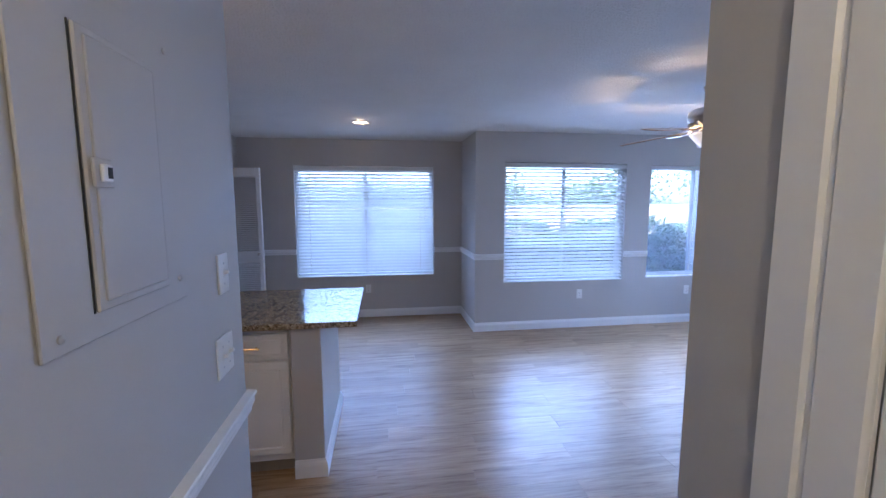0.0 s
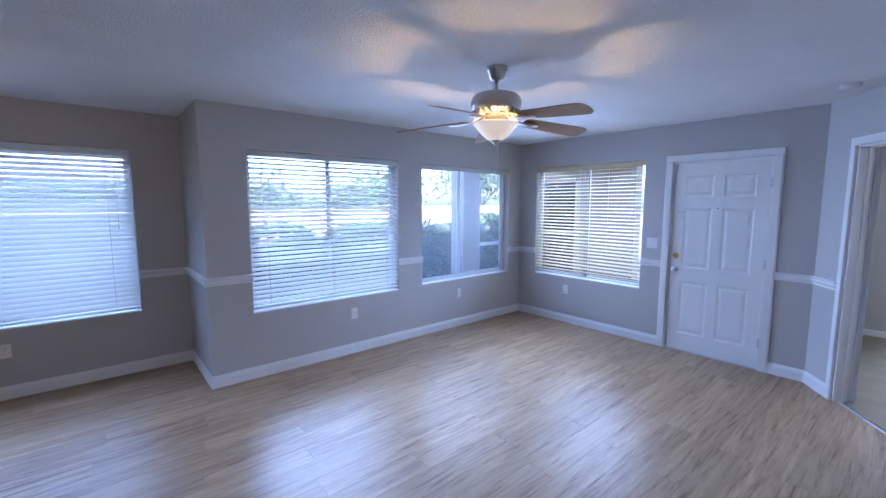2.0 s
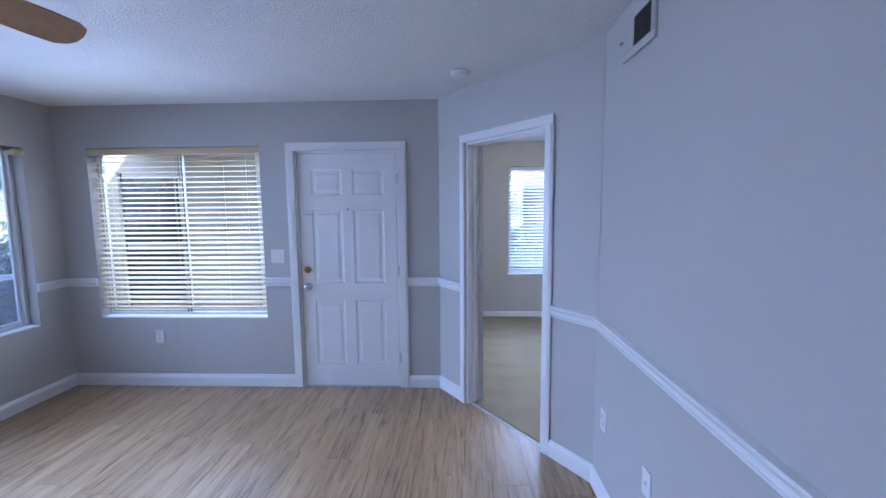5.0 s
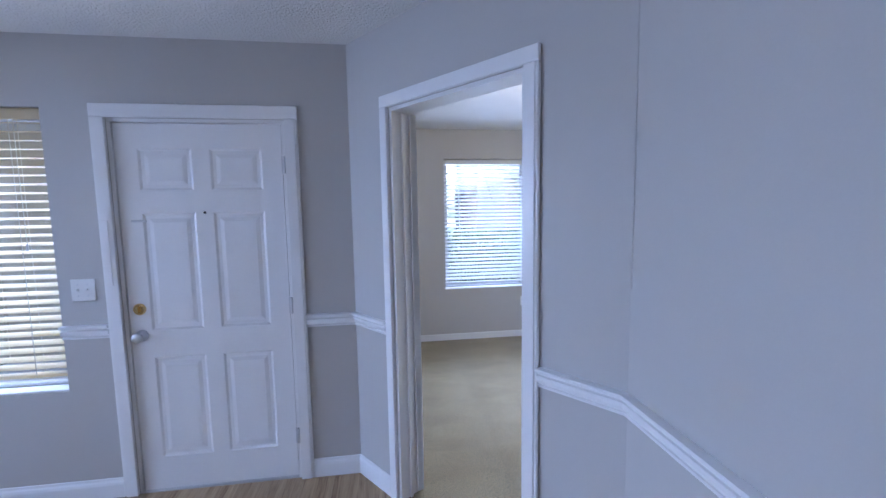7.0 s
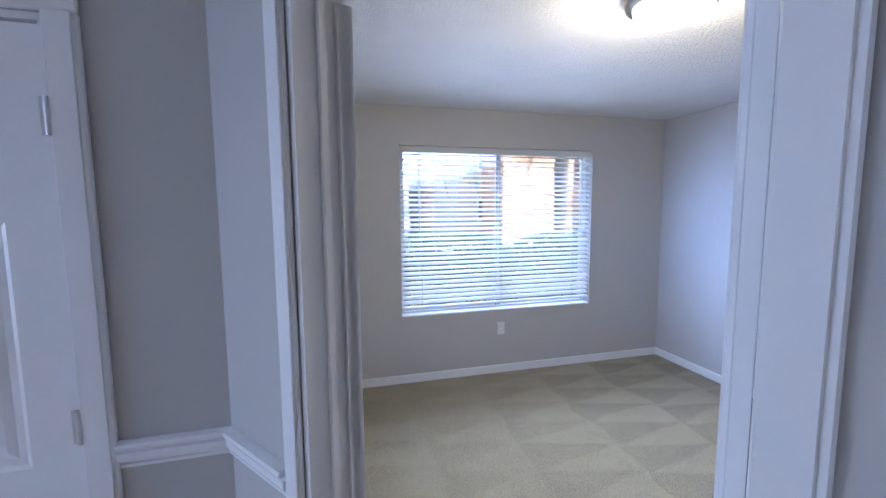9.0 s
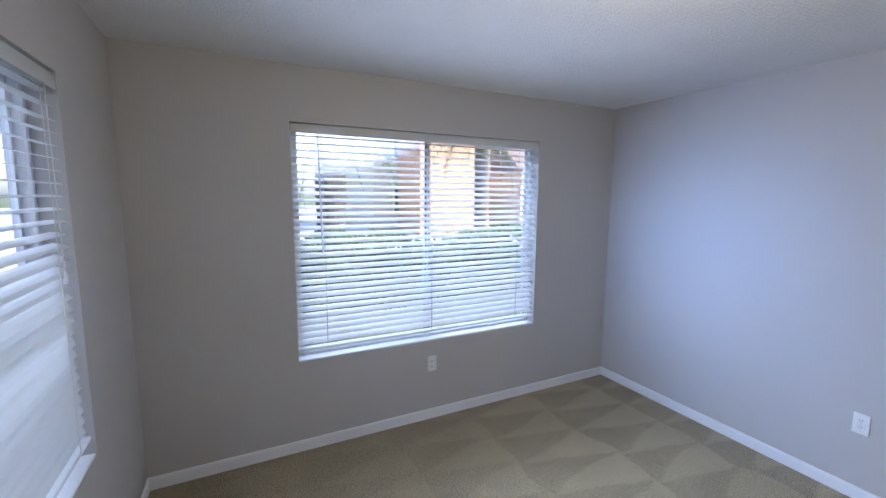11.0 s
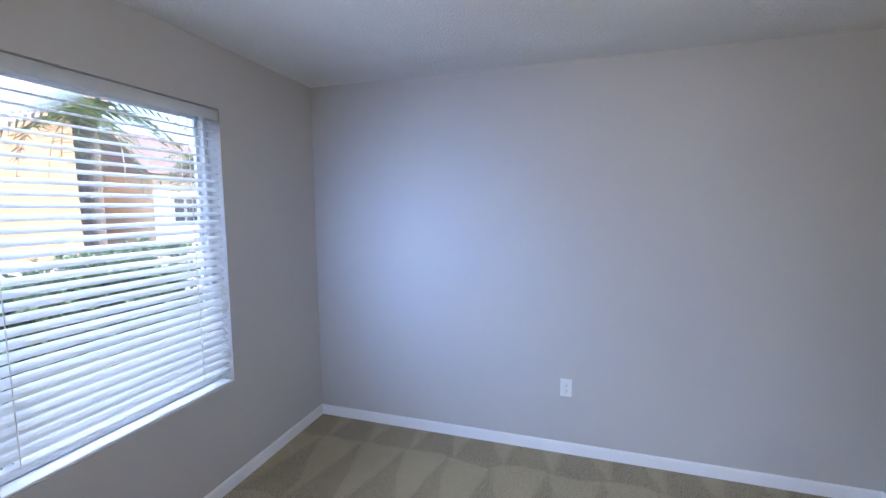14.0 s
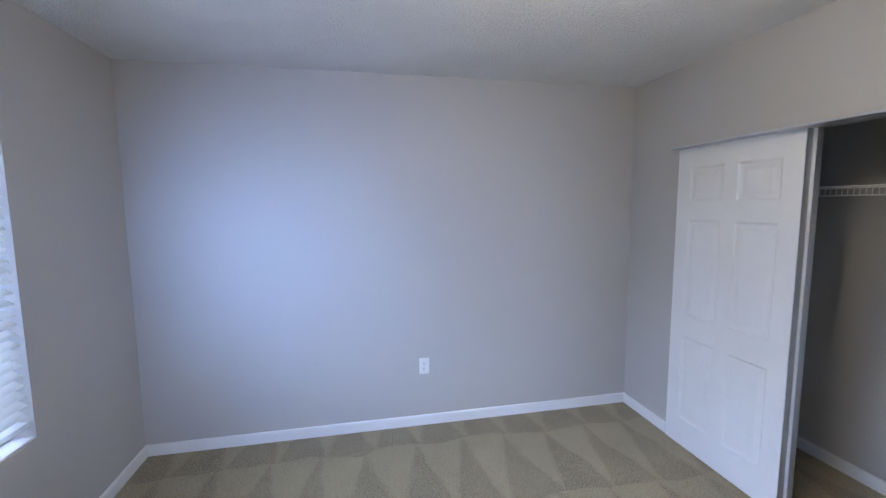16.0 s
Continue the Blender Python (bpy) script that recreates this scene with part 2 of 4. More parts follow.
M_GLASS = glass_mat()
M_FLOOR = plank_mat()
M_SUB = mat("dark_joint", (0.26, 0.19, 0.125), 0.8)
M_CARPET = carpet_mat()
M_GRANITE = granite_mat()
M_CAB = mat("white_cabinet", (0.78, 0.77, 0.74), 0.3, var=0.02, scale=5, bump=0.03)
M_NICKEL = mat("brushed_nickel", (0.55, 0.52, 0.48), 0.28, var=0.06, scale=30, fine=400, bump=0.03, metal=1.0)
M_BRASS = mat("polished_brass", (0.78, 0.56, 0.24), 0.2, var=0.05, metal=1.0, bump=0)
M_STEEL = mat("galvanised_edge", (0.62, 0.63, 0.65), 0.35, var=0.06, scale=20, metal=0.9, bump=0.02)
M_BLADE = mat("maple_blade", (0.42, 0.27, 0.15), 0.35, var=0.2, scale=8, fine=60, bump=0.03, stretch=(1, 1, 1))
M_BOWL = mat("frosted_glass_lit", (0.6, 0.56, 0.50), 0.4, var=0.02, bump=0, emit=((1.0, 0.74, 0.44), 0.12))
M_DOME = mat("frosted_dome_lit", (0.9, 0.9, 0.88), 0.4, var=0.02, bump=0, emit=((1.0, 0.95, 0.86), 0.4))
M_CAN = mat("lit_downlight", (0.9, 0.86, 0.78), 0.4, var=0.02, bump=0, emit=((1.0, 0.62, 0.26), 0.9))
M_BRONZE = mat("pewter_ring", (0.20, 0.19, 0.18), 0.35, var=0.05, metal=0.8, bump=0)
# one even dark blue-grey for the laundry closet walls
M_DARKROOM = mat("dark_slate_blue", (0.13, 0.135, 0.15), 0.6, var=0.05, scale=2)
M_APPL = mat("white_enamel", (0.80, 0.80, 0.79), 0.2, var=0.01, bump=0)
# the shade under the cabinets is put into this duller colour
M_KICK = mat("shadowed_kick_board", (0.42, 0.38, 0.32), 0.6, var=0.1)
M_WIRE = mat("white_coated_wire", (0.78, 0.78, 0.76), 0.35, bump=0)

# ---------------------------------------------------------------- mesh helpers
H = 2.44


def link(name, bm, material, smooth=False):
    me = bpy.data.meshes.new(name)
    bmesh.ops.recalc_face_normals(bm, faces=bm.faces)
    bm.to_mesh(me)
    bm.free()
    if smooth:
        me.shade_smooth()
    me.materials.append(material)
    return new(name, me)


def part(name, bm, material, parent, label="", smooth=False):
    ob = link(name, bm, material, smooth)
    ob.parent = parent
    if label:
        tagged(ob, label)
    return ob


def thing(name, label, category, at=(0, 0, 0), rz=0, group="", kind=""):
    ob = new(name)
    ob.empty_display_size = 0.1
    ob.matrix_world = pose(*at, 0, 0, rz)
    return tagged(ob, label, category, group, kind)


def box(bm, x0, y0, z0, x1, y1, z1, bevel=0.0, seg=1):
    r = bmesh.ops.create_cube(bm, size=1)
    bmesh.ops.scale(bm, vec=(abs(x1 - x0), abs(y1 - y0), abs(z1 - z0)), verts=r["verts"])
    bmesh.ops.translate(bm, vec=((x0 + x1) / 2, (y0 + y1) / 2, (z0 + z1) / 2), verts=r["verts"])
    if bevel:
        es = list({e for v in r["verts"] for e in v.link_edges})
        bmesh.ops.bevel(bm, geom=es, offset=bevel, segments=seg, affect="EDGES", profile=0.5)
    return bm


def bx(*a, **k):
    return box(bmesh.new(), *a, **k)


def cyl(bm, p, q, r0, r1=None, n=16, caps=True):
    p, q = Vector(p), Vector(q)
    d = q - p
    m = Matrix.Translation((p + q) / 2) @ d.to_track_quat("Z", "Y").to_matrix().to_4x4()
    bmesh.ops.create_cone(bm, cap_ends=caps, segments=n, radius1=r0, radius2=r0 if r1 is None else r1, depth=d.length, matrix=m)
    return bm


def lathe(profile, n=32, axis_at=(0, 0, 0)):
    """A turned shape from (radius, height) pairs about the z axis."""
    bm = bmesh.new()
    rings = []
    for r, z in profile:
        rings.append([bm.verts.new((axis_at[0] + max(r, 1e-4) * math.cos(2 * math.pi * i / n),
                                    axis_at[1] + max(r, 1e-4) * math.sin(2 * math.pi * i / n), axis_at[2] + z)) for i in range(n)])
    for a, b in zip(rings, rings[1:]):
        for i in range(n):
            bm.faces.new((a[i], a[(i + 1) % n], b[(i + 1) % n], b[i]))
    bm.faces.new(rings[0])
    bm.faces.new(rings[-1])
    return bm


def wall(name, p, q, th, openings=(), z0=0.0, z1=H, ext0=0.0, ext1=0.0, material=None, label="grey painted plaster wall"):
    """A wall whose room side runs from p to q with the room on its left; openings are (s0, s1, z0, z1) along it."""
    p, q = Vector(p).to_3d(), Vector(q).to_3d()
    d = (q - p).normalized()
    n = Vector((d.y, -d.x, 0))
    L = (q - p).length
    ss = sorted({-ext0, L + ext1, *(s for o in openings for s in o[:2])})
    zs = sorted({z0, z1, *(max(z0, z) for o in openings for z in o[2:])})
    bm = bmesh.new()
    verts = {}

    def v(i, j, k):
        if (i, j, k) not in verts:
            verts[i, j, k] = bm.verts.new(p + d * ss[i] + n * (th * k) + Vector((0, 0, zs[j])))
        return verts[i, j, k]

    def solid(i, j):
        if not (0 <= i < len(ss) - 1 and 0 <= j < len(zs) - 1):
            return False
        s, z = (ss[i] + ss[i + 1]) / 2, (zs[j] + zs[j + 1]) / 2
        return not any(o[0] < s < o[1] and o[2] < z < o[3] for o in openings)

    for i in range(len(ss) - 1):
        for j in range(len(zs) - 1):
            if not solid(i, j):
                continue
            for k in (0, 1):
                bm.faces.new((v(i, j, k), v(i + 1, j, k), v(i + 1, j + 1, k), v(i, j + 1, k)))
            for (a, b), (c, e) in (((i - 1, j), ((i, j), (i, j + 1))), ((i + 1, j), ((i + 1, j), (i + 1, j + 1))),
                                   ((i, j - 1), ((i, j), (i + 1, j))), ((i, j + 1), ((i, j + 1), (i + 1, j + 1)))):
                if not solid(a, b):
                    bm.faces.new((v(*c, 0), v(*e, 0), v(*e, 1), v(*c, 1)))
    return tagged(link(name, bm, material or M_WALL), label, "wall", kind="structure")


def sweep(bm, pts, profile):
    """Runs a (depth, height) profile along a plan line with the room on its left; corners are mitred."""
    P = [Vector(a).to_2d() for a in pts]
    rings = []
    for i, a in enumerate(P):
        d0 = (a - P[i - 1]).normalized() if i else (P[1] - a).normalized()
        d1 = (P[i + 1] - a).normalized() if i < len(P) - 1 else d0
        n0, n1 = Vector((-d0.y, d0.x)), Vector((-d1.y, d1.x))
        m = (n0 + n1).normalized()
        k = 1 / max(0.3, m.dot(n0))
        rings.append([bm.verts.new((a.x + m.x * k * t, a.y + m.y * k * t, z)) for t, z in profile])
    for a, b in zip(rings, rings[1:]):
        for i in range(len(profile)):
            j = (i + 1) % len(profile)
            bm.faces.new((a[i], a[j], b[j], b[i]))
    bm.faces.new(rings[0])
    bm.faces.new(rings[-1])
    return bm


BASE = [(0.001, 0.002), (0.016, 0.002), (0.016, 0.075), (0.013, 0.088), (0.008, 0.096), (0.006, 0.108), (0.001, 0.11)]
BASE_BED = [(0.001, 0.004), (0.013, 0.004), (0.013, 0.068), (0.009, 0.078), (0.001, 0.080)]
RAIL = [(0.001, 0.900), (0.012, 0.900), (0.012, 0.908), (0.007, 0.911), (0.007, 0.917), (0.019, 0.921), (0.023, 0.930), (0.023, 0.944),
        (0.013, 0.948), (0.013, 0.955), (0.031, 0.959), (0.033, 0.965), (0.030, 0.971), (0.001, 0.973)]



def run(name, pts, profile, label, category):
    return tagged(link(name, sweep(bmesh.new(), pts, profile), M_TRIM), label, category, kind="structure")


# ---------------------------------------------------------------- floors, ceiling, walls
XE, YN, YR, XC, XW = 3.7, 4.9, 5.78, -0.4, -3.35
DG0, DG1 = (2.479, 0.70), (3.7, 1.615)
XBE, YBS, YBN, XBW = 6.02, -1.957, 1.60, 2.605

tagged(link("floor", bx(-3.6, -1.1, -0.15, 3.9, 6.0, -0.004), M_SUB), "dark underlay beneath the plank floor", "floor", kind="structure")
ground = bmesh.new()
box(ground, -400, -400, -0.5, 400, 400, -0.16)
tagged(link("ground", ground, mat("lawn", (0.09, 0.11, 0.04), 0.95, color2=(0.05, 0.065, 0.022), scale=4, fine=60, bump=0.6, dist=0.03)),
       "patchy green lawn around the building", "ground", kind="structure")
tagged(link("ceiling", bx(-3.6, -2.3, H, 6.5, 6.1, H + 0.12), M_CEIL), "white textured popcorn ceiling", "ceiling", kind="structure")

bm = bmesh.new()
poly = [(2.52, 0.655), (3.78, 1.60), (3.95, 1.62), (XBE, YBN), (XBE, YBS), (1.9, YBS), (1.9, 0.55), (2.5, 0.55)]
lo = [bm.verts.new((x, y, -0.14)) for x, y in poly]
hi = [bm.verts.new((x, y, 0.006)) for x, y in poly]
bm.faces.new(hi)
bm.faces.new(lo)
for i in range(len(poly)):
    j = (i + 1) % len(poly)
    bm.faces.new((lo[i], lo[j], hi[j], hi[i]))
tagged(link("bedroom_floor_carpet", bm, M_CARPET), "beige cut-pile carpet with vacuum wedge marks", "carpet", kind="structure")

W1 = (-2.664, -0.80, 0.58, 2.095)
W2 = (-0.04, 1.55, 0.605, 2.08)
W3 = (1.885, 3.437, 0.62, 2.065)
W4 = (3.122, 4.615, 0.615, 2.09)
WB = (-1.125, 0.76, 0.608, 2.11)
WN = (3.95, 5.28, 0.67, 2.09)
DOOR = (1.955, 2.825, 0.0, 2.04)
TE = 0.16
wall("wall_diagonal", DG0, DG1, 0.12, [(0.375, 1.165, 0, 2.045)], ext0=0.1, ext1=0.12)
wall("wall_east", (XE, DG1[1]), (XE, YN), TE, [(DOOR[0] - DG1[1], DOOR[1] - DG1[1], 0, 2.04), (W4[0] - DG1[1], W4[1] - DG1[1], W4[2], W4[3])], z0=-0.15)
wall("wall_north", (XE, YN), (XC, YN), TE, [(XE - W3[1], XE - W3[0], W3[2], W3[3]), (XE - W2[1], XE - W2[0], W2[2], W2[3])], z0=-0.15, ext0=TE)
wall("wall_recess_side", (XC, YN + TE), (XC, YR), TE, z0=-0.15)
wall("wall_north_recess", (XC, YR), (XW, YR), TE, [(XC - W1[1], XC - W1[0], W1[2], W1[3])], z0=-0.15, ext0=TE, ext1=TE)
wall("wall_west", (XW, YR), (XW, -0.9), 0.12, [(0.28, 1.85, 0, 2.06)])
wall("wall_hall_end", (XW, -0.9), (-0.96, -0.9), 0.12, ext0=0.12, ext1=0.12)
wall("wall_hall", (-0.96, -0.9), (-0.96, 0.58), 0.12)
wall("wall_south", (-0.96, 0.70), DG0, 0.12, ext1=0.05)
# the short partition that carries the electrical panel
tagged(link("wall_partition", bx(-2.10, -0.9, 0, -1.98, 1.455, H, bevel=0.004), M_WALL), "grey painted partition wall end", "wall", kind="structure")
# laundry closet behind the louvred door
wall("wall_laundry", (-4.2, 5.9), (-4.2, 3.6), 0.1, material=M_DARKROOM, label="dark slate laundry closet wall")
wall("wall_laundry_north", (XW - 0.12, 5.62), (-4.2, 5.62), 0.1, material=M_DARKROOM, label="dark slate laundry closet wall")
wall("wall_laundry_south", (-4.2, 3.8), (XW - 0.12, 3.8), 0.1, material=M_DARKROOM, label="dark slate laundry closet wall")
tagged(link("laundry_floor", bx(-4.3, 3.7, -0.15, -3.6, 5.9, -0.002), M_SUB), "dark laundry closet floor", "floor", kind="structure")
tagged(link("laundry_ceiling", bx(-4.3, 3.7, H, -3.6, 5.9, H + 0.1), M_CEIL), "laundry closet ceiling", "ceiling", kind="structure")

wall("wall_bedroom_south", (1.9, YBS), (XBE, YBS), TE, ext0=0.1, ext1=TE, z0=-0.15)
wall("wall_bedroom_east", (XBE, YBS), (XBE, YBN), TE, [(WB[0] - YBS, WB[1] - YBS, WB[2], WB[3])], z0=-0.15)
wall("wall_bedroom_north", (XBE, YBN), (XE + TE + 0.002, YBN), TE, [(XBE - WN[1], XBE - WN[0], WN[2], WN[3])], z0=-0.15, ext0=TE)
wall("wall_bedroom_west", (XBW, 0.66), (XBW, YBS), 0.12, [(0.66 - 0.02, 0.66 + 1.465, 0, 1.93)])
wall("wall_closet_back", (1.9, 0.56), (1.9, YBS), 0.1)
wall("wall_closet_side", (XBW - 0.12, 0.46), (1.9, 0.46), 0.1)

A = (0.375, 1.165)
dgv = (Vector(DG1) - Vector(DG0)).normalized()


def dg(s, t=0.0):
    """A plan point s metres along the diagonal wall and t metres into the living room."""
    return (DG0[0] + dgv.x * s - dgv.y * t, DG0[1] + dgv.y * s + dgv.x * t)


run("baseboard_living", [dg(1.225), DG1, (XE, DOOR[0] - 0.07)], BASE, "white moulded baseboard", "baseboard")
run("baseboard_north", [(XE, DOOR[1] + 0.07), (XE, YN), (XC, YN), (XC, YR), (XW, YR), (XW, YR - 0.22)], BASE, "white moulded baseboard", "baseboard")
run("baseboard_south", [(-0.95, 0.70), DG0, dg(A[0] - 0.06)], BASE, "white moulded baseboard", "baseboard")
run("chair_rail_south", [(-0.95, 0.70), DG0, dg(A[0] - 0.06)], RAIL, "white moulded chair rail", "trim")
run("chair_rail_diagonal", [dg(1.225), DG1, (XE, DOOR[0] - 0.07)], RAIL, "white moulded chair rail", "trim")
run("chair_rail_door", [(XE, DOOR[1] + 0.07), (XE, W4[0])], RAIL, "white moulded chair rail", "trim")
run("chair_rail_corner", [(XE, W4[1]), (XE, YN), (W3[1], YN)], RAIL, "white moulded chair rail", "trim")
run("chair_rail_between", [(W3[0], YN), (W2[1], YN)], RAIL, "white moulded chair rail", "trim")
run("chair_rail_recess", [(W2[0], YN), (XC, YN), (XC, YR), (W1[1], YR)], RAIL, "white moulded chair rail", "trim")
run("chair_rail_west", [(W1[0], YR), (XW, YR), (XW, YR - 0.22)], RAIL, "white moulded chair rail", "trim")
run("chair_rail_partition", [(-1.98, 1.462), (-1.98, -0.85)], RAIL, "white moulded chair rail", "trim")
run("baseboard_partition", [(-2.10, 1.455), (-1.98, 1.455), (-1.98, -0.85)][1:], BASE, "white moulded baseboard", "baseboard")
run("baseboard_bedroom", [(XBW, -1.49), (XBW, YBS), (XBE, YBS), (XBE, YBN), (3.95, YBN)], BASE_BED, "plain white baseboard", "baseboard")
run("baseboard_closet", [(1.9, 0.4), (1.9, YBS), (XBW - 0.12, YBS)], BASE_BED, "plain white baseboard", "baseboard")


# ---------------------------------------------------------------- door casings and doors
def casing(parent, w, h, name="casing", wd=0.07, th=0.018, sill=0.002):
    """Three mitre-like boards round an opening of w by h in the local xz plane, standing out to -y."""
    for x0, x1 in ((-wd, 0.0), (w, w + wd)):
        b = bx(x0, -th, sill, x1, -0.001, h, bevel=0.004)
        box(b, x0 + 0.012 if x0 < 0 else x0, -th - 0.005, sill, x1 if x0 < 0 else x1 - 0.012, -th + 0.001, h, bevel=0.002)
        part(name, b, M_TRIM, parent)
    b = bx(-wd, -th, h + 0.001, w + wd, -0.001, h + wd, bevel=0.004)
    part("head_" + name, b, M_TRIM, parent)


def jamb(parent, w, h, depth):
    for x0, x1 in ((0.001, 0.018), (w - 0.018, w - 0.001)):
        part("jamb", bx(x0, 0.0, 0.002, x1, depth, h - 0.019), M_TRIM, parent)
    part("head_jamb", bx(0.001, 0.0, h - 0.018, w - 0.001, depth, h - 0.001), M_TRIM, parent)
    for x0, x1 in ((0.0185, 0.030), (w - 0.030, w - 0.0185)):
        part("door_stop", bx(x0, 0.055, 0.002, x1, 0.075, h - 0.02, bevel=0.003), M_TRIM, parent)


def six_panel(bm, w, h, th, back=True):
    """A six-panel door leaf in the local xz plane, its face at y=0 and its back at y=th."""
    box(bm, 0, 0.006, 0, w, th - 0.006, h)
    m = 0.115 * w / 0.9
    c = w / 2
    xs = [(m, c - m * 0.42), (c + m * 0.42, w - m)]
    zs = [(0.19, 0.77), (0.92, 1.56), (1.68, 1.90)]
    zs = [(a * h / 2.03, b * h / 2.03) for a, b in zs]
    xe = [0, xs[0][0], xs[0][1], xs[1][0], xs[1][1], w]
    ze = [0] + [z for zz in zs for z in zz] + [h]
    for y0, y1 in ((0.0, 0.006), (th - 0.006, th)) if back else ((0.0, 0.006),):
        face = y0 if y0 == 0 else y1
        inner = y1 if y0 == 0 else y0
        # stiles and rails, as one sheet with six holes
        V = {}

        def vv(i, k):
            if (i, k) not in V:
                V[i, k] = bm.verts.new((xe[i], face, ze[k]))
            return V[i, k]

        for i in range(5):
            for k in range(7):
                if i in (1, 3) and k in (1, 3, 5):
                    # sloped moulding down to a groove, then a raised field
                    x0, x1, z0, z1 = xe[i], xe[i + 1], ze[k], ze[k + 1]
                    loops = [[vv(i, k), vv(i + 1, k), vv(i + 1, k + 1), vv(i, k + 1)]]
                    sg = 1 if face == 0 else -1
                    for ins, dy in ((0.014, 0.007), (0.024, 0.007), (0.05, 0.0015)):
                        yy = face + sg * dy
                        loops.append([bm.verts.new(c3) for c3 in ((x0 + ins, yy, z0 + ins), (x1 - ins, yy, z0 + ins), (x1 - ins, yy, z1 - ins), (x0 + ins, yy, z1 - ins))])
                    for a, b in zip(loops, loops[1:]):
                        for q in range(4):
                            bm.faces.new((a[q], a[(q + 1) % 4], b[(q + 1) % 4], b[q]))
                    bm.faces.new(loops[-1])
                else:
                    bm.faces.new((vv(i, k), vv(i + 1, k), vv(i + 1, k + 1), vv(i, k + 1)))
    # edges of the leaf
    for a, b in (((0, 0), (w, 0)), ((w, 0), (w, h)), ((w, h), (0, h)), ((0, h), (0, 0))):
        vs = [bm.verts.new(p) for p in ((a[0], 0, a[1]), (b[0], 0, b[1]), (b[0], th, b[1]), (a[0], th, a[1]))]
        bm.faces.new(vs)
    return bm


def hinge(parent, x, z, y=-0.004):
    h = cyl(bmesh.new(), (x, y, z - 0.045), (x, y, z + 0.045), 0.006, n=10)
    box(h, x - 0.016, y + 0.003, z - 0.045, x + 0.016, y + 0.006, z + 0.045)
    part("hinge", h, M_STEEL, parent, "painted steel hinge")


def knob(parent, x, z, y, material, rose=0.032, r=0.027):
    prof = [(rose, 0), (rose, 0.006), (0.012, 0.010), (0.011, 0.03), (0.02, 0.036), (r, 0.047), (r * 0.96, 0.058), (0.012, 0.066), (0, 0.066)]
    b = lathe(prof, 20)
    bmesh.ops.transform(b, matrix=pose(x, y, z, 90, 0, 0), verts=b.verts)
    part("knob", b, material, parent, smooth=True)


front = thing("door_1", "white six-panel front door, closed, with brass deadbolt", "door", (XE, DOOR[1], 0), -90, kind="structure")
WD = DOOR[1] - DOOR[0]
casing(front, WD, 2.04)
jamb(front, WD, 2.04, TE)
leaf = part("leaf", six_panel(bmesh.new(), WD - 0.044, 2.005, 0.044), M_DOOR, front)
leaf.location = (0.022, 0.010, 0.012)
part("threshold", bx(0.02, 0.004, 0.001, WD - 0.02, 0.15, 0.011, bevel=0.003), M_STEEL, front, "low aluminium threshold")
knob(leaf, 0.055, 0.885, -0.001, M_STEEL)
dbolt = lathe([(0.031, 0), (0.031, 0.008), (0.026, 0.016), (0.0, 0.016)], 20)
bmesh.ops.transform(dbolt, matrix=pose(0.055, -0.001, 1.03, 90, 0, 0), verts=dbolt.verts)
box(dbolt, 0.051, -0.032, 1.014, 0.059, -0.014, 1.046, bevel=0.002)
part("deadbolt", dbolt, M_BRASS, leaf, "polished brass deadbolt")
part("peephole", cyl(bmesh.new(), (0.415, -0.004, 1.54), (0.415, 0.002, 1.54), 0.007, n=12), M_SLOT, leaf)
chain = bx(0.05, -0.006, 1.495, 0.125, 0.0, 1.507, bevel=0.002)
part("chain_track", chain, M_STEEL, leaf, "small metal door-chain track")
for z in (0.27, 1.03, 1.80):
    hinge(front, WD - 0.004, z, -0.022)
part("strike_plate", bx(-0.045, -0.028, 1.18, -0.02, -0.0235, 1.52, bevel=0.002), M_TRIM, front, "painted latch guard strip")

# the way into the bedroom, its leaf swung back against the bedroom's north wall
bd = thing("door_2", "white six-panel bedroom door, standing open", "door", (*dg(A[1]), 0), math.degrees(math.atan2(-dgv.y, -dgv.x)), kind="structure")
casing(bd, A[1] - A[0], 2.045, wd=0.06)
jamb(bd, A[1] - A[0], 2.045, 0.12)
hp = dg(A[1] - 0.045, -0.135)
bl = part("leaf", six_panel(bmesh.new(), 0.70, 2.0, 0.035), M_DOOR, bd)
bl.matrix_parent_inverse = Matrix()
bl.matrix_basis = bd.matrix_world.inverted() @ pose(hp[0], hp[1], 0.02, 0, 0, 20)
for z in (0.25, 1.02, 1.78):
    part("hinge", cyl(bmesh.new(), (A[1] * 0 + 0.024, 0.125, z - 0.045), (0.024, 0.125, z + 0.045), 0.007, n=10), M_STEEL, bd)
knob(bl, 0.64, 0.93, -0.001, M_BRASS)

# hall door beside the opening, seen edge on
hd = thing("door_3", "white painted hall door in its casing", "door", (-0.96, 0.40, 0), -90, kind="structure")
cs = bx(-0.140, -0.018, 0.002, -0.076, -0.001, 2.11, bevel=0.005)
box(cs, -0.1405, -0.012, 0.002, -0.003, -0.0015, 2.11, bevel=0.002)
box(cs, -0.070, -0.016, 0.002, -0.004, -0.002, 2.11, bevel=0.005)
part("casing", cs, M_TRIM, hd)
part("leaf", bx(0.0, -0.007, 0.01, 0.80, -0.001, 2.03, bevel=0.002), M_DOOR, hd)


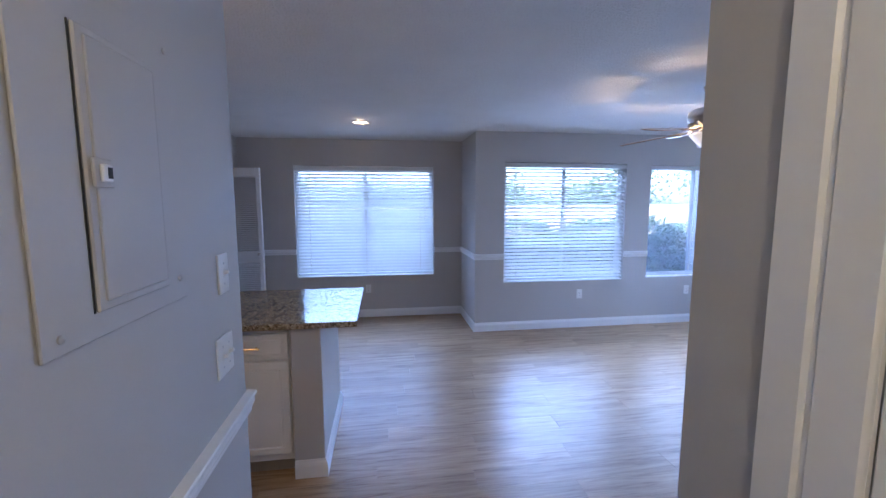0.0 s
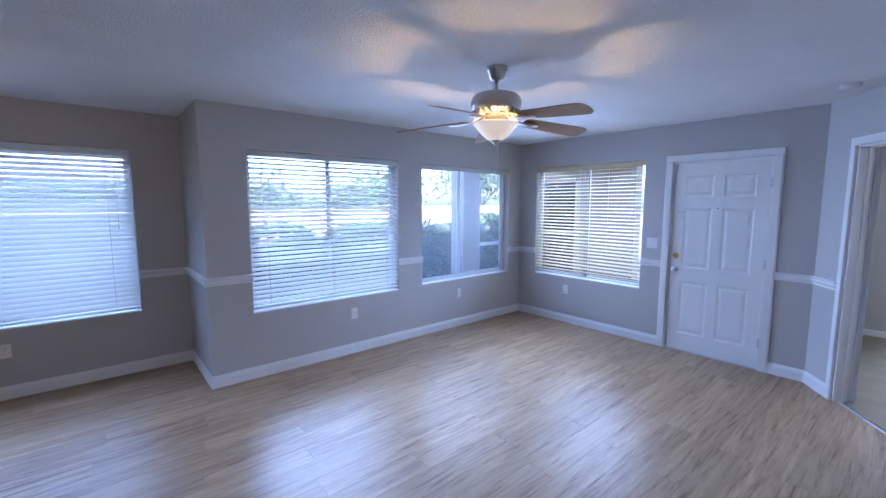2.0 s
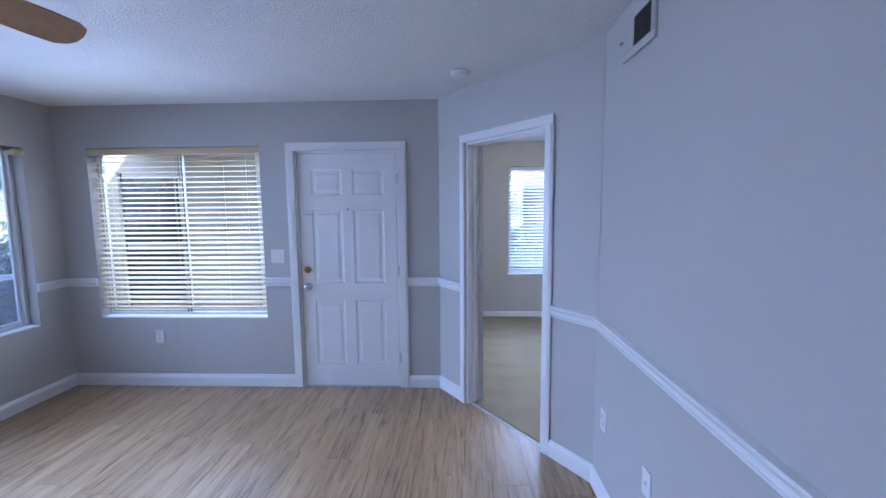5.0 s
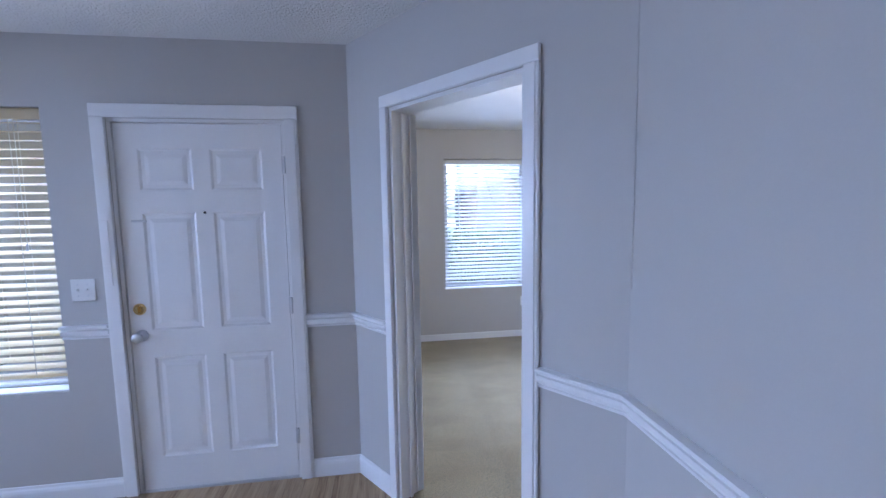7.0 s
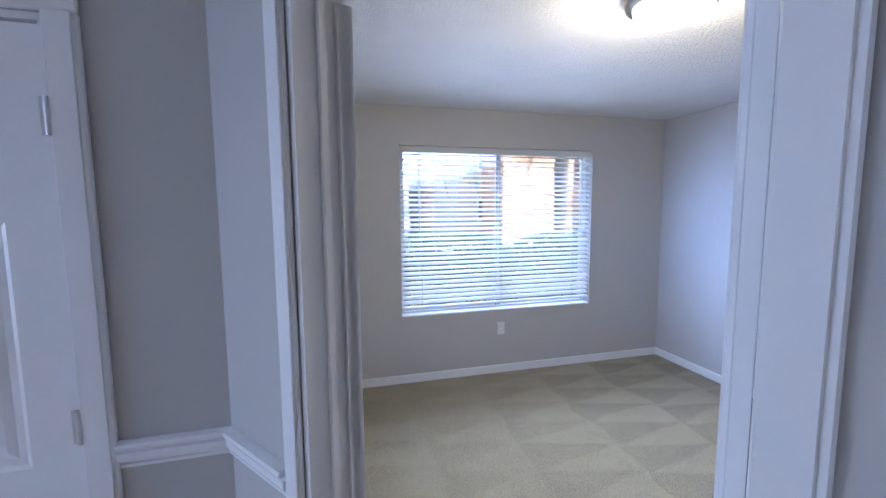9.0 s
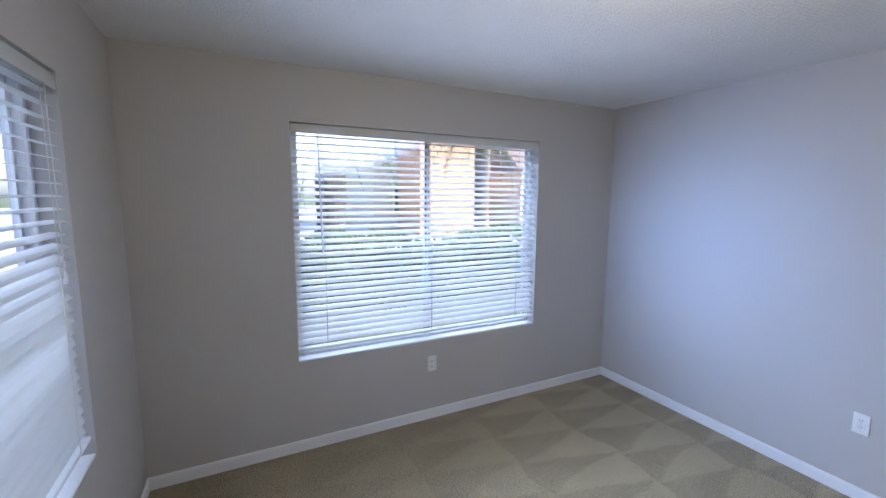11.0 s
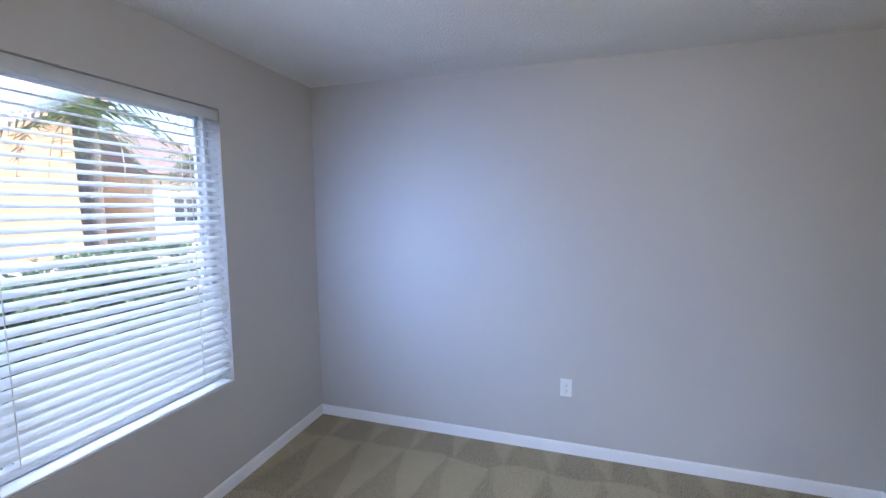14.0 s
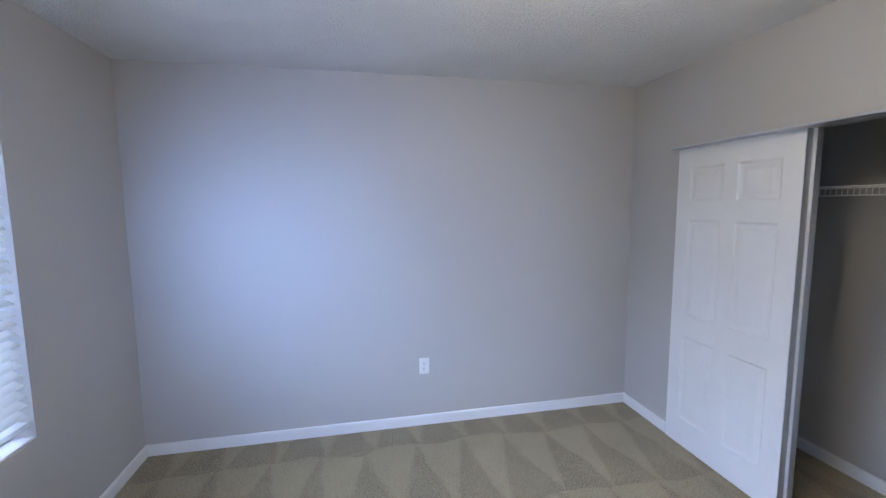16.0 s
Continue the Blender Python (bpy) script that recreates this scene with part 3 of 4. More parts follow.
# ---------------------------------------------------------------- windows and blinds
def slat_mesh(w):
    """One curved slat along local x, 50 mm deep in y, crowned in the middle."""
    bm = bmesh.new()
    pr = [(-0.025, 0.0), (-0.009, 0.0028), (0.009, 0.0028), (0.025, 0.0), (0.009, 0.0004), (-0.009, 0.0004)]
    a = [bm.verts.new((0, y, z)) for y, z in pr]
    b = [bm.verts.new((w, y, z)) for y, z in pr]
    for i in range(6):
        j = (i + 1) % 6
        bm.faces.new((a[i], a[j], b[j], b[i]))
    bm.faces.new(a)
    bm.faces.new(b)
    bmesh.ops.recalc_face_normals(bm, faces=bm.faces)
    me = bpy.data.meshes.new("slat")
    bm.to_mesh(me)
    bm.free()
    return me


def window(name, at, rz, w, h, label, mull=0.5, depth=TE, dark=True):
    """A two-pane slider set back in its reveal; local x runs along the wall, +y points out of the room."""
    win = thing(name, label, "window", at, rz, kind="structure")
    y0, y1 = depth - 0.075, depth - 0.015
    part("sill", bx(0.002, 0.003, 0.001, w - 0.002, y0 - 0.001, 0.012, bevel=0.003), M_TRIM, win)
    f = 0.028
    for x0, x1 in ((0.002, f), (w - f, w - 0.002)):
        part("frame_side", bx(x0, y0, 0.013, x1, y1, h - 0.002, bevel=0.003), M_ALU, win)
    part("frame_head", bx(f, y0, h - f, w - f, y1, h - 0.002, bevel=0.003), M_ALU, win)
    tr = bx(f, y0, 0.013, w - f, y1, f + 0.006, bevel=0.003)
    part("frame_foot", tr, M_ALU, win)
    m = w * mull
    for k, (a, b, yy) in enumerate(((f, m + 0.012, y0 + 0.008), (m - 0.012, w - f, y0 + 0.034))):
        s = bmesh.new()
        lo, hi, t = f + 0.007, h - f - 0.001, 0.020
        box(s, a + 0.001, yy, lo, a + t, yy + 0.02, hi)
        box(s, b - t, yy, lo, b - 0.001, yy + 0.02, hi)
        box(s, a + t, yy, lo, b - t, yy + 0.02, lo + t)
        box(s, a + t, yy, hi - t, b - t, yy + 0.02, hi)
        sash = part("sash", s, M_ALU, win)
        g = part("pane", bx(a + t - 0.002, yy + 0.008, lo + t - 0.002, b - t + 0.002, yy + 0.012, hi - t + 0.002), M_GLASS, sash)
        g.visible_shadow = False
    # dark strips put the backlit meeting stile's darkness into colour
    if dark:
        for dx in (-0.019, 0.011):
            part("backlit_strip", bx(m + dx, y0 + 0.001, f + 0.008, m + dx + 0.008, y0 + 0.0075, h - f - 0.002), M_BACKLIT, win, "dark strip for the backlit meeting stile")
    return win


def blind(at, rz, w, h, label, tilt, pitch=0.0435, material=None, wand=None, gap=0.0, y=0.034):
    """A slatted blind hung in the reveal. tilt(k) gives each slat's lean, 0 at the top to 1 at the foot."""
    bl = thing("venetian_blind", label, "blind", at, rz, group="venetian blinds")
    mt = material or M_BLIND
    part("headrail", bx(0.004, y - 0.022, h - 0.045, w - 0.004, y + 0.022, h - 0.004, bevel=0.003), mt, bl)
    part("valance", bx(0.003, y - 0.031, h - 0.062, w - 0.003, y - 0.026, h - 0.011, bevel=0.002), mt, bl)
    me = slat_mesh(w - 0.016)
    me.materials.append(mt)
    top, foot = h - 0.075, 0.045 + gap
    n = int((top - foot) / pitch)
    for i in range(n):
        k = i / (n - 1)
        s = new("slat", me)
        s.parent = bl
        s.matrix_basis = pose(0.008 + random.uniform(-0.002, 0.002), y, top - i * pitch, tilt(k) + random.uniform(-1.2, 1.2), random.uniform(-0.08, 0.08), 0)
    zb = top - n * pitch
    part("bottom_rail", bx(0.006, y - 0.024, zb - 0.012, w - 0.006, y + 0.024, zb + 0.006, bevel=0.004, seg=2), mt, bl)
    for fx in (0.1, 0.5, 0.9):
        for yy in (y - 0.027, y + 0.027):
            part("ladder_cord", bx(w * fx - 0.0016, yy - 0.0008, zb, w * fx + 0.0016, yy + 0.0008, h - 0.05), M_CORD, bl)
    if wand:
        part("tilt_wand", cyl(bmesh.new(), (wand[0], y - 0.036, h - 0.06), (wand[0] + 0.012, y - 0.036, h - 0.06 - wand[1]), 0.005, n=8), mt, bl, "white tilt wand")
    part("pull_cord", cyl(bmesh.new(), (w - 0.12, y - 0.035, h - 0.06), (w - 0.118, y - 0.035, h - 0.06 - 0.62), 0.002, n=6), M_CORD, bl)
    part("tassel", cyl(bmesh.new(), (w - 0.118, y - 0.035, h - 0.72), (w - 0.118, y - 0.035, h - 0.68), 0.008, 0.004, n=10), M_PLASTIC, bl)
    return bl


def size(o):
    return o[1] - o[0], o[3] - o[2]


w, h = size(W1)
window("window_1", (W1[0], YR, W1[2]), 0, w, h, "wide white aluminium slider window in the dining recess")
blind((W1[0], YR, W1[2]), 0, w, h, "wide white venetian blind, lowered and nearly shut", lambda k: 44 + 20 * min(1, k * 1.6))
w, h = size(W2)
window("window_2", (W2[0], YN, W2[2]), 0, w, h, "white aluminium slider window facing the hedge")
blind((W2[0], YN, W2[2]), 0, w, h, "white venetian blind, lowered with half-open slats", lambda k: 28 + 10 * k, wand=(0.12, 0.62))
w, h = size(W3)
window("window_3", (W3[0], YN, W3[2]), 0, w, h, "bare white aluminium slider window facing the hedge", mull=0.44, dark=False)
w, h = size(W4)
window("window_4", (XE, W4[1], W4[2]), -90, w, h, "aluminium slider window facing the entry porch")
blind((XE, W4[1], W4[2]), -90, w, h, "aged cream venetian blind, lowered with open slats", lambda k: 14 + 6 * k, material=M_CREAM, gap=0.05)
w, h = size(WB)
window("window_5", (XBE, WB[1], WB[2]), -90, w, h, "white aluminium slider window in the bedroom")
blind((XBE, WB[1], WB[2]), -90, w, h, "white venetian blind, lowered with half-open slats", lambda k: 22 + 10 * k, wand=(0.16, 0.75))
w, h = size(WN)
window("window_6", (WN[0], YBN, WN[2]), 0, w, h, "aluminium slider window facing the porch")
blind((WN[0], YBN, WN[2]), 0, w, h, "white venetian blind, open above and shut below", lambda k: 8 + 55 * max(0, min(1, (k - 0.35) * 3)))

# ---------------------------------------------------------------- living room things
def plate(name, at, rz, label, kind_of):
    """A wall plate: local x along the wall, -y into the room."""
    w = 0.115 if kind_of in ("double_switch",) else 0.072
    t = thing(name, label, {"outlet": "outlet", "jack": "wall jack"}.get(kind_of, "switch"), at, rz, group="wall plates")
    part("plate", bx(-w / 2, -0.007, -0.058, w / 2, -0.0005, 0.058, bevel=0.003, seg=2), M_PLASTIC, t)
    if kind_of == "outlet":
        for z in (-0.02, 0.02):
            f = part("socket", bx(-0.017, -0.009, z - 0.014, 0.017, -0.0065, z + 0.014, bevel=0.004, seg=2), M_PLASTIC, t)
            for x in (-0.006, 0.006):
                part("slot", bx(x - 0.0012, -0.0095, z - 0.002, x + 0.0012, -0.0088, z + 0.007), M_SLOT, f)
            part("slot", cyl(bmesh.new(), (0, -0.0095, z - 0.008), (0, -0.0088, z - 0.008), 0.0025, n=8), M_SLOT, f)
        part("screw", cyl(bmesh.new(), (0, -0.008, 0), (0, -0.0068, 0), 0.003, n=8), M_STEEL, t)
    elif kind_of == "jack":
        part("socket", bx(-0.007, -0.012, -0.007, 0.007, -0.0065, 0.007, bevel=0.002), M_STEEL, t)
    else:
        for x in ((-0.023, 0.023) if kind_of == "double_switch" else (0.0,)):
            part("surround", bx(x - 0.006, -0.0085, -0.013, x + 0.006, -0.0066, 0.013, bevel=0.001), M_PLASTIC, t)
            tg = bx(x - 0.0045, -0.022, -0.004, x + 0.0045, -0.007, 0.006, bevel=0.001)
            bmesh.ops.rotate(tg, cent=(x, -0.007, 0), matrix=Matrix.Rotation(radians(-20), 3, "X"), verts=tg.verts)
            part("toggle", tg, M_PLASTIC, t)
            for z in (-0.03, 0.03):
                part("screw", cyl(bmesh.new(), (x, -0.0085, z), (x, -0.0068, z), 0.003, n=8), M_STEEL, t)
    return t


plate("power_outlet", (-1.72, YR, 0.405), 0, "white duplex outlet below the wide window", "outlet")
plate("power_outlet", (0.967, YN, 0.434), 0, "white duplex outlet below a living room window", "outlet")
plate("power_outlet", (2.481, YN, 0.442), 0, "white duplex outlet below a living room window", "outlet")
plate("power_outlet", (XE, 4.098, 0.451), -90, "white duplex outlet below the porch window", "outlet")
plate("power_outlet", (2.33, 0.70, 0.455), 180, "white duplex outlet on the long wall", "outlet")
plate("wall_jack", (1.835, 0.70, 0.455), 180, "white cable jack plate on the long wall", "jack")
plate("light_switch", (XE, 3.003, 1.16), -90, "white double switch beside the front door", "double_switch")
plate("light_switch", (-1.98, 1.307, 1.40), 90, "white single switch on the partition", "switch")
plate("light_switch", (-1.98, 1.287, 1.163), 90, "white double switch on the partition", "double_switch")
plate("power_outlet", (XBE, -0.181, 0.435), -90, "white duplex outlet below the bedroom window", "outlet")
plate("power_outlet", (4.22, YBS, 0.444), 180, "white duplex outlet on the bedroom wall", "outlet")

# electrical panel, painted over with the wall
ep = thing("electrical_panel", "flush electrical panel painted over in wall grey", "electrical panel", (-1.98, 0.652, 1.385), 90)
part("cover_plate", bx(0, -0.006, 0, 0.425, -0.0008, 0.57, bevel=0.002), M_WALL, ep)
pd = bmesh.new()
box(pd, 0.112, -0.013, 0.043, 0.338, -0.0065, 0.495, bevel=0.003)
box(pd, 0.130, -0.016, 0.058, 0.326, -0.0125, 0.482, bevel=0.003)
pdo = part("panel_door", pd, M_WALL, ep)
part("latch_surround", bx(0.118, -0.021, 0.245, 0.166, -0.0155, 0.292, bevel=0.002), M_WALL, pdo)
part("latch", bx(0.130, -0.026, 0.254, 0.156, -0.0205, 0.283, bevel=0.002), M_PLASTIC, pdo, "worn white slide latch")
part("latch_slot", bx(0.142, -0.0275, 0.260, 0.152, -0.0262, 0.278), M_SLOT, pdo)
# no gap is cut here, a dark strip gives its shade
part("gap", bx(0.1085, -0.0075, 0.043, 0.112, -0.0062, 0.495), M_SLOT, ep, "dark strip for the shade in the panel door gap")
for x, z in ((0.035, 0.025), (0.395, 0.05), (0.395, 0.545), (0.035, 0.545)):
    s = lathe([(0.007, 0), (0.007, 0.003), (0.0, 0.005)], 12)
    bmesh.ops.transform(s, matrix=pose(x, -0.006, z, 90, 0, 0), verts=s.verts)
    part("screw", s, M_WALL, ep)

# ceiling fan
FC = (0.885, 2.815)
fan = thing("ceiling_fan", "brushed nickel ceiling fan with five wooden blades and lit bowl", "ceiling fan", (*FC, H))
part("canopy", lathe([(0.066, -0.001), (0.067, -0.010), (0.062, -0.018), (0.044, -0.066), (0.032, -0.078), (0.0, -0.078)], 32), M_NICKEL, fan, smooth=True)
part("downrod", cyl(bmesh.new(), (0, 0, -0.07), (0, 0, -0.17), 0.013, n=16), M_NICKEL, fan, smooth=True)
part("motor_housing", lathe([(0.018, -0.150), (0.081, -0.153), (0.131, -0.165), (0.153, -0.187), (0.158, -0.210), (0.158, -0.227), (0.149, -0.250),
                             (0.122, -0.270), (0.090, -0.280), (0.000, -0.280)], 40), M_NICKEL, fan, smooth=True)
for i in range(24):
    a = 2 * math.pi * i / 24
    f = bx(0.098, -0.0035, -0.291, 0.15, 0.0035, -0.259, bevel=0.001)
    bmesh.ops.rotate(f, cent=(0, 0, 0), matrix=Matrix.Rotation(a, 3, "Z"), verts=f.verts)
    part("cooling_fin", f, M_NICKEL, fan)
part("switch_housing", lathe([(0.0, -0.279), (0.075, -0.281), (0.078, -0.33), (0.062, -0.35), (0.058, -0.335), (0.08, -0.341), (0.0, -0.341)], 32), M_NICKEL, fan, smooth=True)


def blade_mesh():
    bm = bmesh.new()
    out = [(0.20, -0.050), (0.24, -0.056), (0.57, -0.072), (0.632, -0.070), (0.656, -0.055), (0.666, -0.02), (0.666, 0.02), (0.656, 0.045),
           (0.632, 0.066), (0.57, 0.070), (0.24, 0.056), (0.20, 0.050)]
    lo = [bm.verts.new((x, y, 0)) for x, y in out]
    hi = [bm.verts.new((x, y, 0.006)) for x, y in out]
    bm.faces.new(lo)
    bm.faces.new(hi)
    for i in range(len(out)):
        j = (i + 1) % len(out)
        bm.faces.new((lo[i], lo[j], hi[j], hi[i]))
    bmesh.ops.rotate(bm, cent=(0, 0, 0), matrix=Matrix.Rotation(radians(-13), 3, "X"), verts=bm.verts)
    return bm


def iron_mesh():
    bm = bmesh.new()
    # one flat casting: narrow at the hub, flaring to a rounded pad under the blade
    out = [(0.10, 0.014), (0.15, 0.016), (0.19, 0.030), (0.23, 0.042), (0.27, 0.038), (0.30, 0.018), (0.305, 0.0)]
    out = out + [(x, -y) for x, y in out[-2::-1]]
    lift = lambda x: 0.03 * max(0, (0.2 - x) / 0.1) ** 2 - 0.012
    lo = [bm.verts.new((x, y, lift(x))) for x, y in out]
    hi = [bm.verts.new((x, y, lift(x) + 0.006)) for x, y in out]
    for i in range(len(out)):
        j = (i + 1) % len(out)
        bm.faces.new((lo[i], lo[j], hi[j], hi[i]))
    n = len(out)
    for i in range(n // 2):
        a, b, c, d = i, i + 1, n - 2 - i, n - 1 - i
        for r in (lo, hi):
            fs = [r[k] for k in dict.fromkeys((a, b, c, d))]
            if len(fs) > 2:
                bm.faces.new(fs)
    return bm


for k in range(5):
    bd5 = part("blade", blade_mesh(), M_BLADE, fan)
    bd5.matrix_basis = pose(0, 0, -0.302, 0, 5, -20 + 72 * k)
    ir = part("blade_iron", iron_mesh(), M_NICKEL, bd5, "curved nickel blade iron", smooth=True)
bowl = [(0.13, -0.333), (0.136, -0.336), (0.138, -0.341), (0.132, -0.352), (0.12, -0.367), (0.103, -0.388), (0.083, -0.409), (0.06, -0.43), (0.032, -0.443), (0.012, -0.445)]
bw = bmesh.new()
rings = [[bw.verts.new((r * math.cos(2 * math.pi * i / 40), r * math.sin(2 * math.pi * i / 40), z)) for i in range(40)] for r, z in bowl]
for a, b in zip(rings, rings[1:]):
    for i in range(40):
        bw.faces.new((a[i], a[(i + 1) % 40], b[(i + 1) % 40], b[i]))
part("light_bowl", bw, M_BOWL, fan, "lit frosted glass bowl", smooth=True)
part("finial", lathe([(0.034, -0.436), (0.037, -0.444), (0.021, -0.455), (0.008, -0.468), (0.0, -0.470)], 20), M_NICKEL, fan, smooth=True)
for x, y, l in ((0.05, 0.03, 0.30), (-0.04, -0.05, 0.26)):
    ch = cyl(bmesh.new(), (x * 1.4, y * 1.4, -0.340), (x * 1.4, y * 1.4, -0.340 - l), 0.0012, n=6)
    part("pull_chain", ch, M_STEEL, fan)

# recessed downlight
dl = thing("recessed_downlight", "lit recessed downlight in a white ring", "downlight", (-1.72, 4.53, H))
part("trim_ring", lathe([(0.070, -0.001), (0.098, -0.002), (0.098, -0.005), (0.080, -0.009), (0.070, -0.006)], 32), M_TRIM, dl, smooth=True)
part("lens", lathe([(0.0, -0.0065), (0.069, -0.0065), (0.069, -0.009), (0.0, -0.011)], 32), M_CAN, dl, "glowing warm lens")

# smoke alarm, return-air grille
sm = thing("smoke_alarm", "small round white smoke alarm on the ceiling", "smoke alarm", (3.04, 1.44, H))
part("base", lathe([(0.0, -0.001), (0.066, -0.001), (0.066, -0.010), (0.0, -0.010)], 28), M_PLASTIC, sm)
part("cover", lathe([(0.058, -0.010), (0.058, -0.022), (0.045, -0.034), (0.0, -0.036)], 28), M_PLASTIC, sm, smooth=True)

vn = thing("air_vent", "grey painted wall air vent with dark upright louvres", "air vent", (2.225, 0.70, 2.205), 180)
fr = bmesh.new()
for a in ((0, 0, 0.31, 0.035), (0, 0.155, 0.31, 0.19), (0, 0.035, 0.115, 0.155), (0.275, 0.035, 0.31, 0.155)):
    box(fr, a[0], -0.012, a[1], a[2], -0.001, a[3], bevel=0.002)
part("frame", fr, M_WALL, vn)
# no duct is built, this dark sheet gives the shade within it
part("duct_shade", bx(0.113, -0.003, 0.033, 0.277, -0.001, 0.157), M_SLOT, vn)
for i in range(10):
    s = bx(0.1195 + i * 0.0158, -0.010, 0.035, 0.1225 + i * 0.0158, -0.004, 0.155)
    part("slat", s, M_BRONZE, vn)
part("damper_lever", bx(-0.012, -0.026, 0.085, 0.012, -0.0125, 0.093, bevel=0.002), M_STEEL, vn)

cr = bmesh.new()
for i in range(14):
    z = 1.30 + i * 0.08
    o = random.uniform(-0.0015, 0.0015)
    cyl(cr, (2.474 + o, 0.7015, z), (2.474 - o, 0.7015, z + 0.08), 0.0022 + random.uniform(0, 0.0012), n=6)
tagged(link("corner_bead_trim", cr, M_WALL), "raised cracked paint along the wall corner", "trim", kind="structure")

# hanging cords left on the bare window
for dx in (0.0, 0.085):
    c = thing("blind_cord_tassel", "dark wooden cord tassel hanging in the bare window", "cord", (3.02 + dx, YN + 0.03, 2.035), 0, group="loose blind cords")
    part("cord", cyl(bmesh.new(), (0, 0, 0), (0, 0, -0.20), 0.0015, n=6), M_CORD, c)
    part("tassel", lathe([(0.003, -0.20), (0.009, -0.225), (0.011, -0.255), (0.008, -0.27), (0.0, -0.27)], 12), M_SLOT, c, smooth=True)
bk = thing("blind_bracket", "cream plastic blind bracket at the window head", "bracket", (3.40, YN, 2.02))
part("bracket_body", bx(-0.03, -0.012, -0.02, 0.05, 0.05, 0.018, bevel=0.004), M_CREAM, bk)

# ---------------------------------------------------------------- kitchen peninsula
hw = thing("half_wall", "grey painted half wall ending the peninsula", "half wall", (0, 0, 0), kind="structure")
part("wall_body", bx(-2.04, 2.385, 0, -1.87, 3.25, 0.899, bevel=0.004), M_WALL, hw)
part("back_wall", bx(-3.34, 3.10, 0, -2.041, 3.25, 0.899), M_WALL, hw)
bb2 = sweep(bmesh.new(), [(-2.6, 3.25), (-1.87, 3.25), (-1.87, 2.385), (-2.04, 2.385)], [(t, z) for t, z in BASE])
part("baseboard", bb2, M_TRIM, hw)
ct = bmesh.new()
box(ct, -3.345, 2.36, 0.9, -1.665, 3.30, 0.936, bevel=0.006, seg=2)
tagged(link("countertop", ct, M_GRANITE), "polished brown and gold granite countertop", "countertop")


def cabinet(x0, x1):
    c = thing("base_cabinet", "white base cabinet with raised-panel door and brass pull", "cabinet", (x0, 2.40, 0), group="base cabinets")
    w = x1 - x0
    part("body", bx(0.001, 0.021, 0.10, w - 0.001, 0.60, 0.899), M_CAB, c)
    part("toe_kick", bx(0.001, 0.08, 0.0, w - 0.001, 0.59, 0.099), M_KICK, c)
    for nm, z0, z1 in (("drawer", 0.72, 0.870), ("door", 0.146, 0.705)):
        d = bx(0.018, 0.0, z0, w - 0.012, 0.020, z1, bevel=0.004)
        ins = 0.045 if nm == "door" else 0.03
        box(d, 0.018 + ins, -0.003, z0 + ins, w - 0.012 - ins, 0.004, z1 - ins, bevel=0.008)
        f = part(nm, d, M_CAB, c)
        # routed groove round the raised field
        g = bmesh.new()
        a, b, e, k = 0.018 + ins - 0.008, w - 0.012 - ins + 0.008, z0 + ins - 0.008, z1 - ins + 0.008
        for q in ((a, e, b, e + 0.004), (a, k - 0.004, b, k), (a, e + 0.004, a + 0.004, k - 0.004), (b - 0.004, e + 0.004, b, k - 0.004)):
            box(g, q[0], -0.0025, q[1], q[2], 0.002, q[3], bevel=0.001)
        part("moulding", g, M_CAB, f)
        if nm == "drawer":
            m = w / 2
            hb = cyl(bmesh.new(), (m - 0.07, -0.03, 0.795), (m + 0.07, -0.03, 0.795), 0.0055, n=10)
            for sx in (-0.048, 0.048):
                cyl(hb, (m + sx, -0.03, 0.795), (m + sx, 0.0, 0.795), 0.0045, n=8)
            part("bar_pull", hb, M_BRASS, f, "brushed brass bar pull")
    return c


for x0, x1 in ((-2.50, -2.045), (-2.955, -2.505), (-3.34, -2.96)):
    cabinet(x0, x1)

# laundry closet: louvred bifold folded open, washing machine, shelf
bf = thing("bifold_door", "white louvred bifold closet door, folded open", "door", (-3.40, 5.40, 0.02), 0)
for dy in (0.0, 0.034):
    lf = bmesh.new()
    w, h = 0.41, 2.005
    box(lf, 0, dy, 0, 0.045, dy + 0.028, h, bevel=0.002)
    box(lf, w - 0.045, dy, 0, w, dy + 0.028, h, bevel=0.002)
    for z0, z1 in ((0, 0.14), (0.86, 0.98), (h - 0.09, h)):
        box(lf, 0.045, dy, z0, w - 0.045, dy + 0.028, z1)
    lv = part("leaf", lf, M_DOOR, bf)
    if dy == 0.0:
        z = 0.155
        slat = bx(0.045, 0.002, -0.003, w - 0.045, 0.034, 0.003)
        bmesh.ops.rotate(slat, cent=(0, 0.016, 0), matrix=Matrix.Rotation(radians(-40), 3, "X"), verts=slat.verts)
        first = part("louvre_slat", slat, M_DOOR, lv)
        while z < h - 0.10:
            if not 0.845 < z < 0.99:
                o = first if z < 0.16 else new("louvre_slat", first.data)
                o.parent = lv
                o.location = (0, 0, z)
            z += 0.024
    else:
        part("back_panel", bx(0.045, dy + 0.012, 0.14, w - 0.045, dy + 0.018, h - 0.09), M_DOOR, lv)
knob(bf, 0.375, 0.95, -0.001, M_NICKEL, rose=0.012, r=0.016)
lc = thing("door_4", "white casing round the laundry closet opening", "door frame", (XW, 5.50, 0), 90, kind="structure")
part("casing", bx(-1.64, -0.016, 0.002, -1.575, -0.001, 2.12, bevel=0.004), M_TRIM, lc)
part("head_track", bx(-1.57, 0.03, 2.035, -0.002, 0.07, 2.059), M_STEEL, lc)
wm = thing("washing_machine", "white top-loading washing machine in the closet", "washing machine", (-4.12, 4.62, 0))
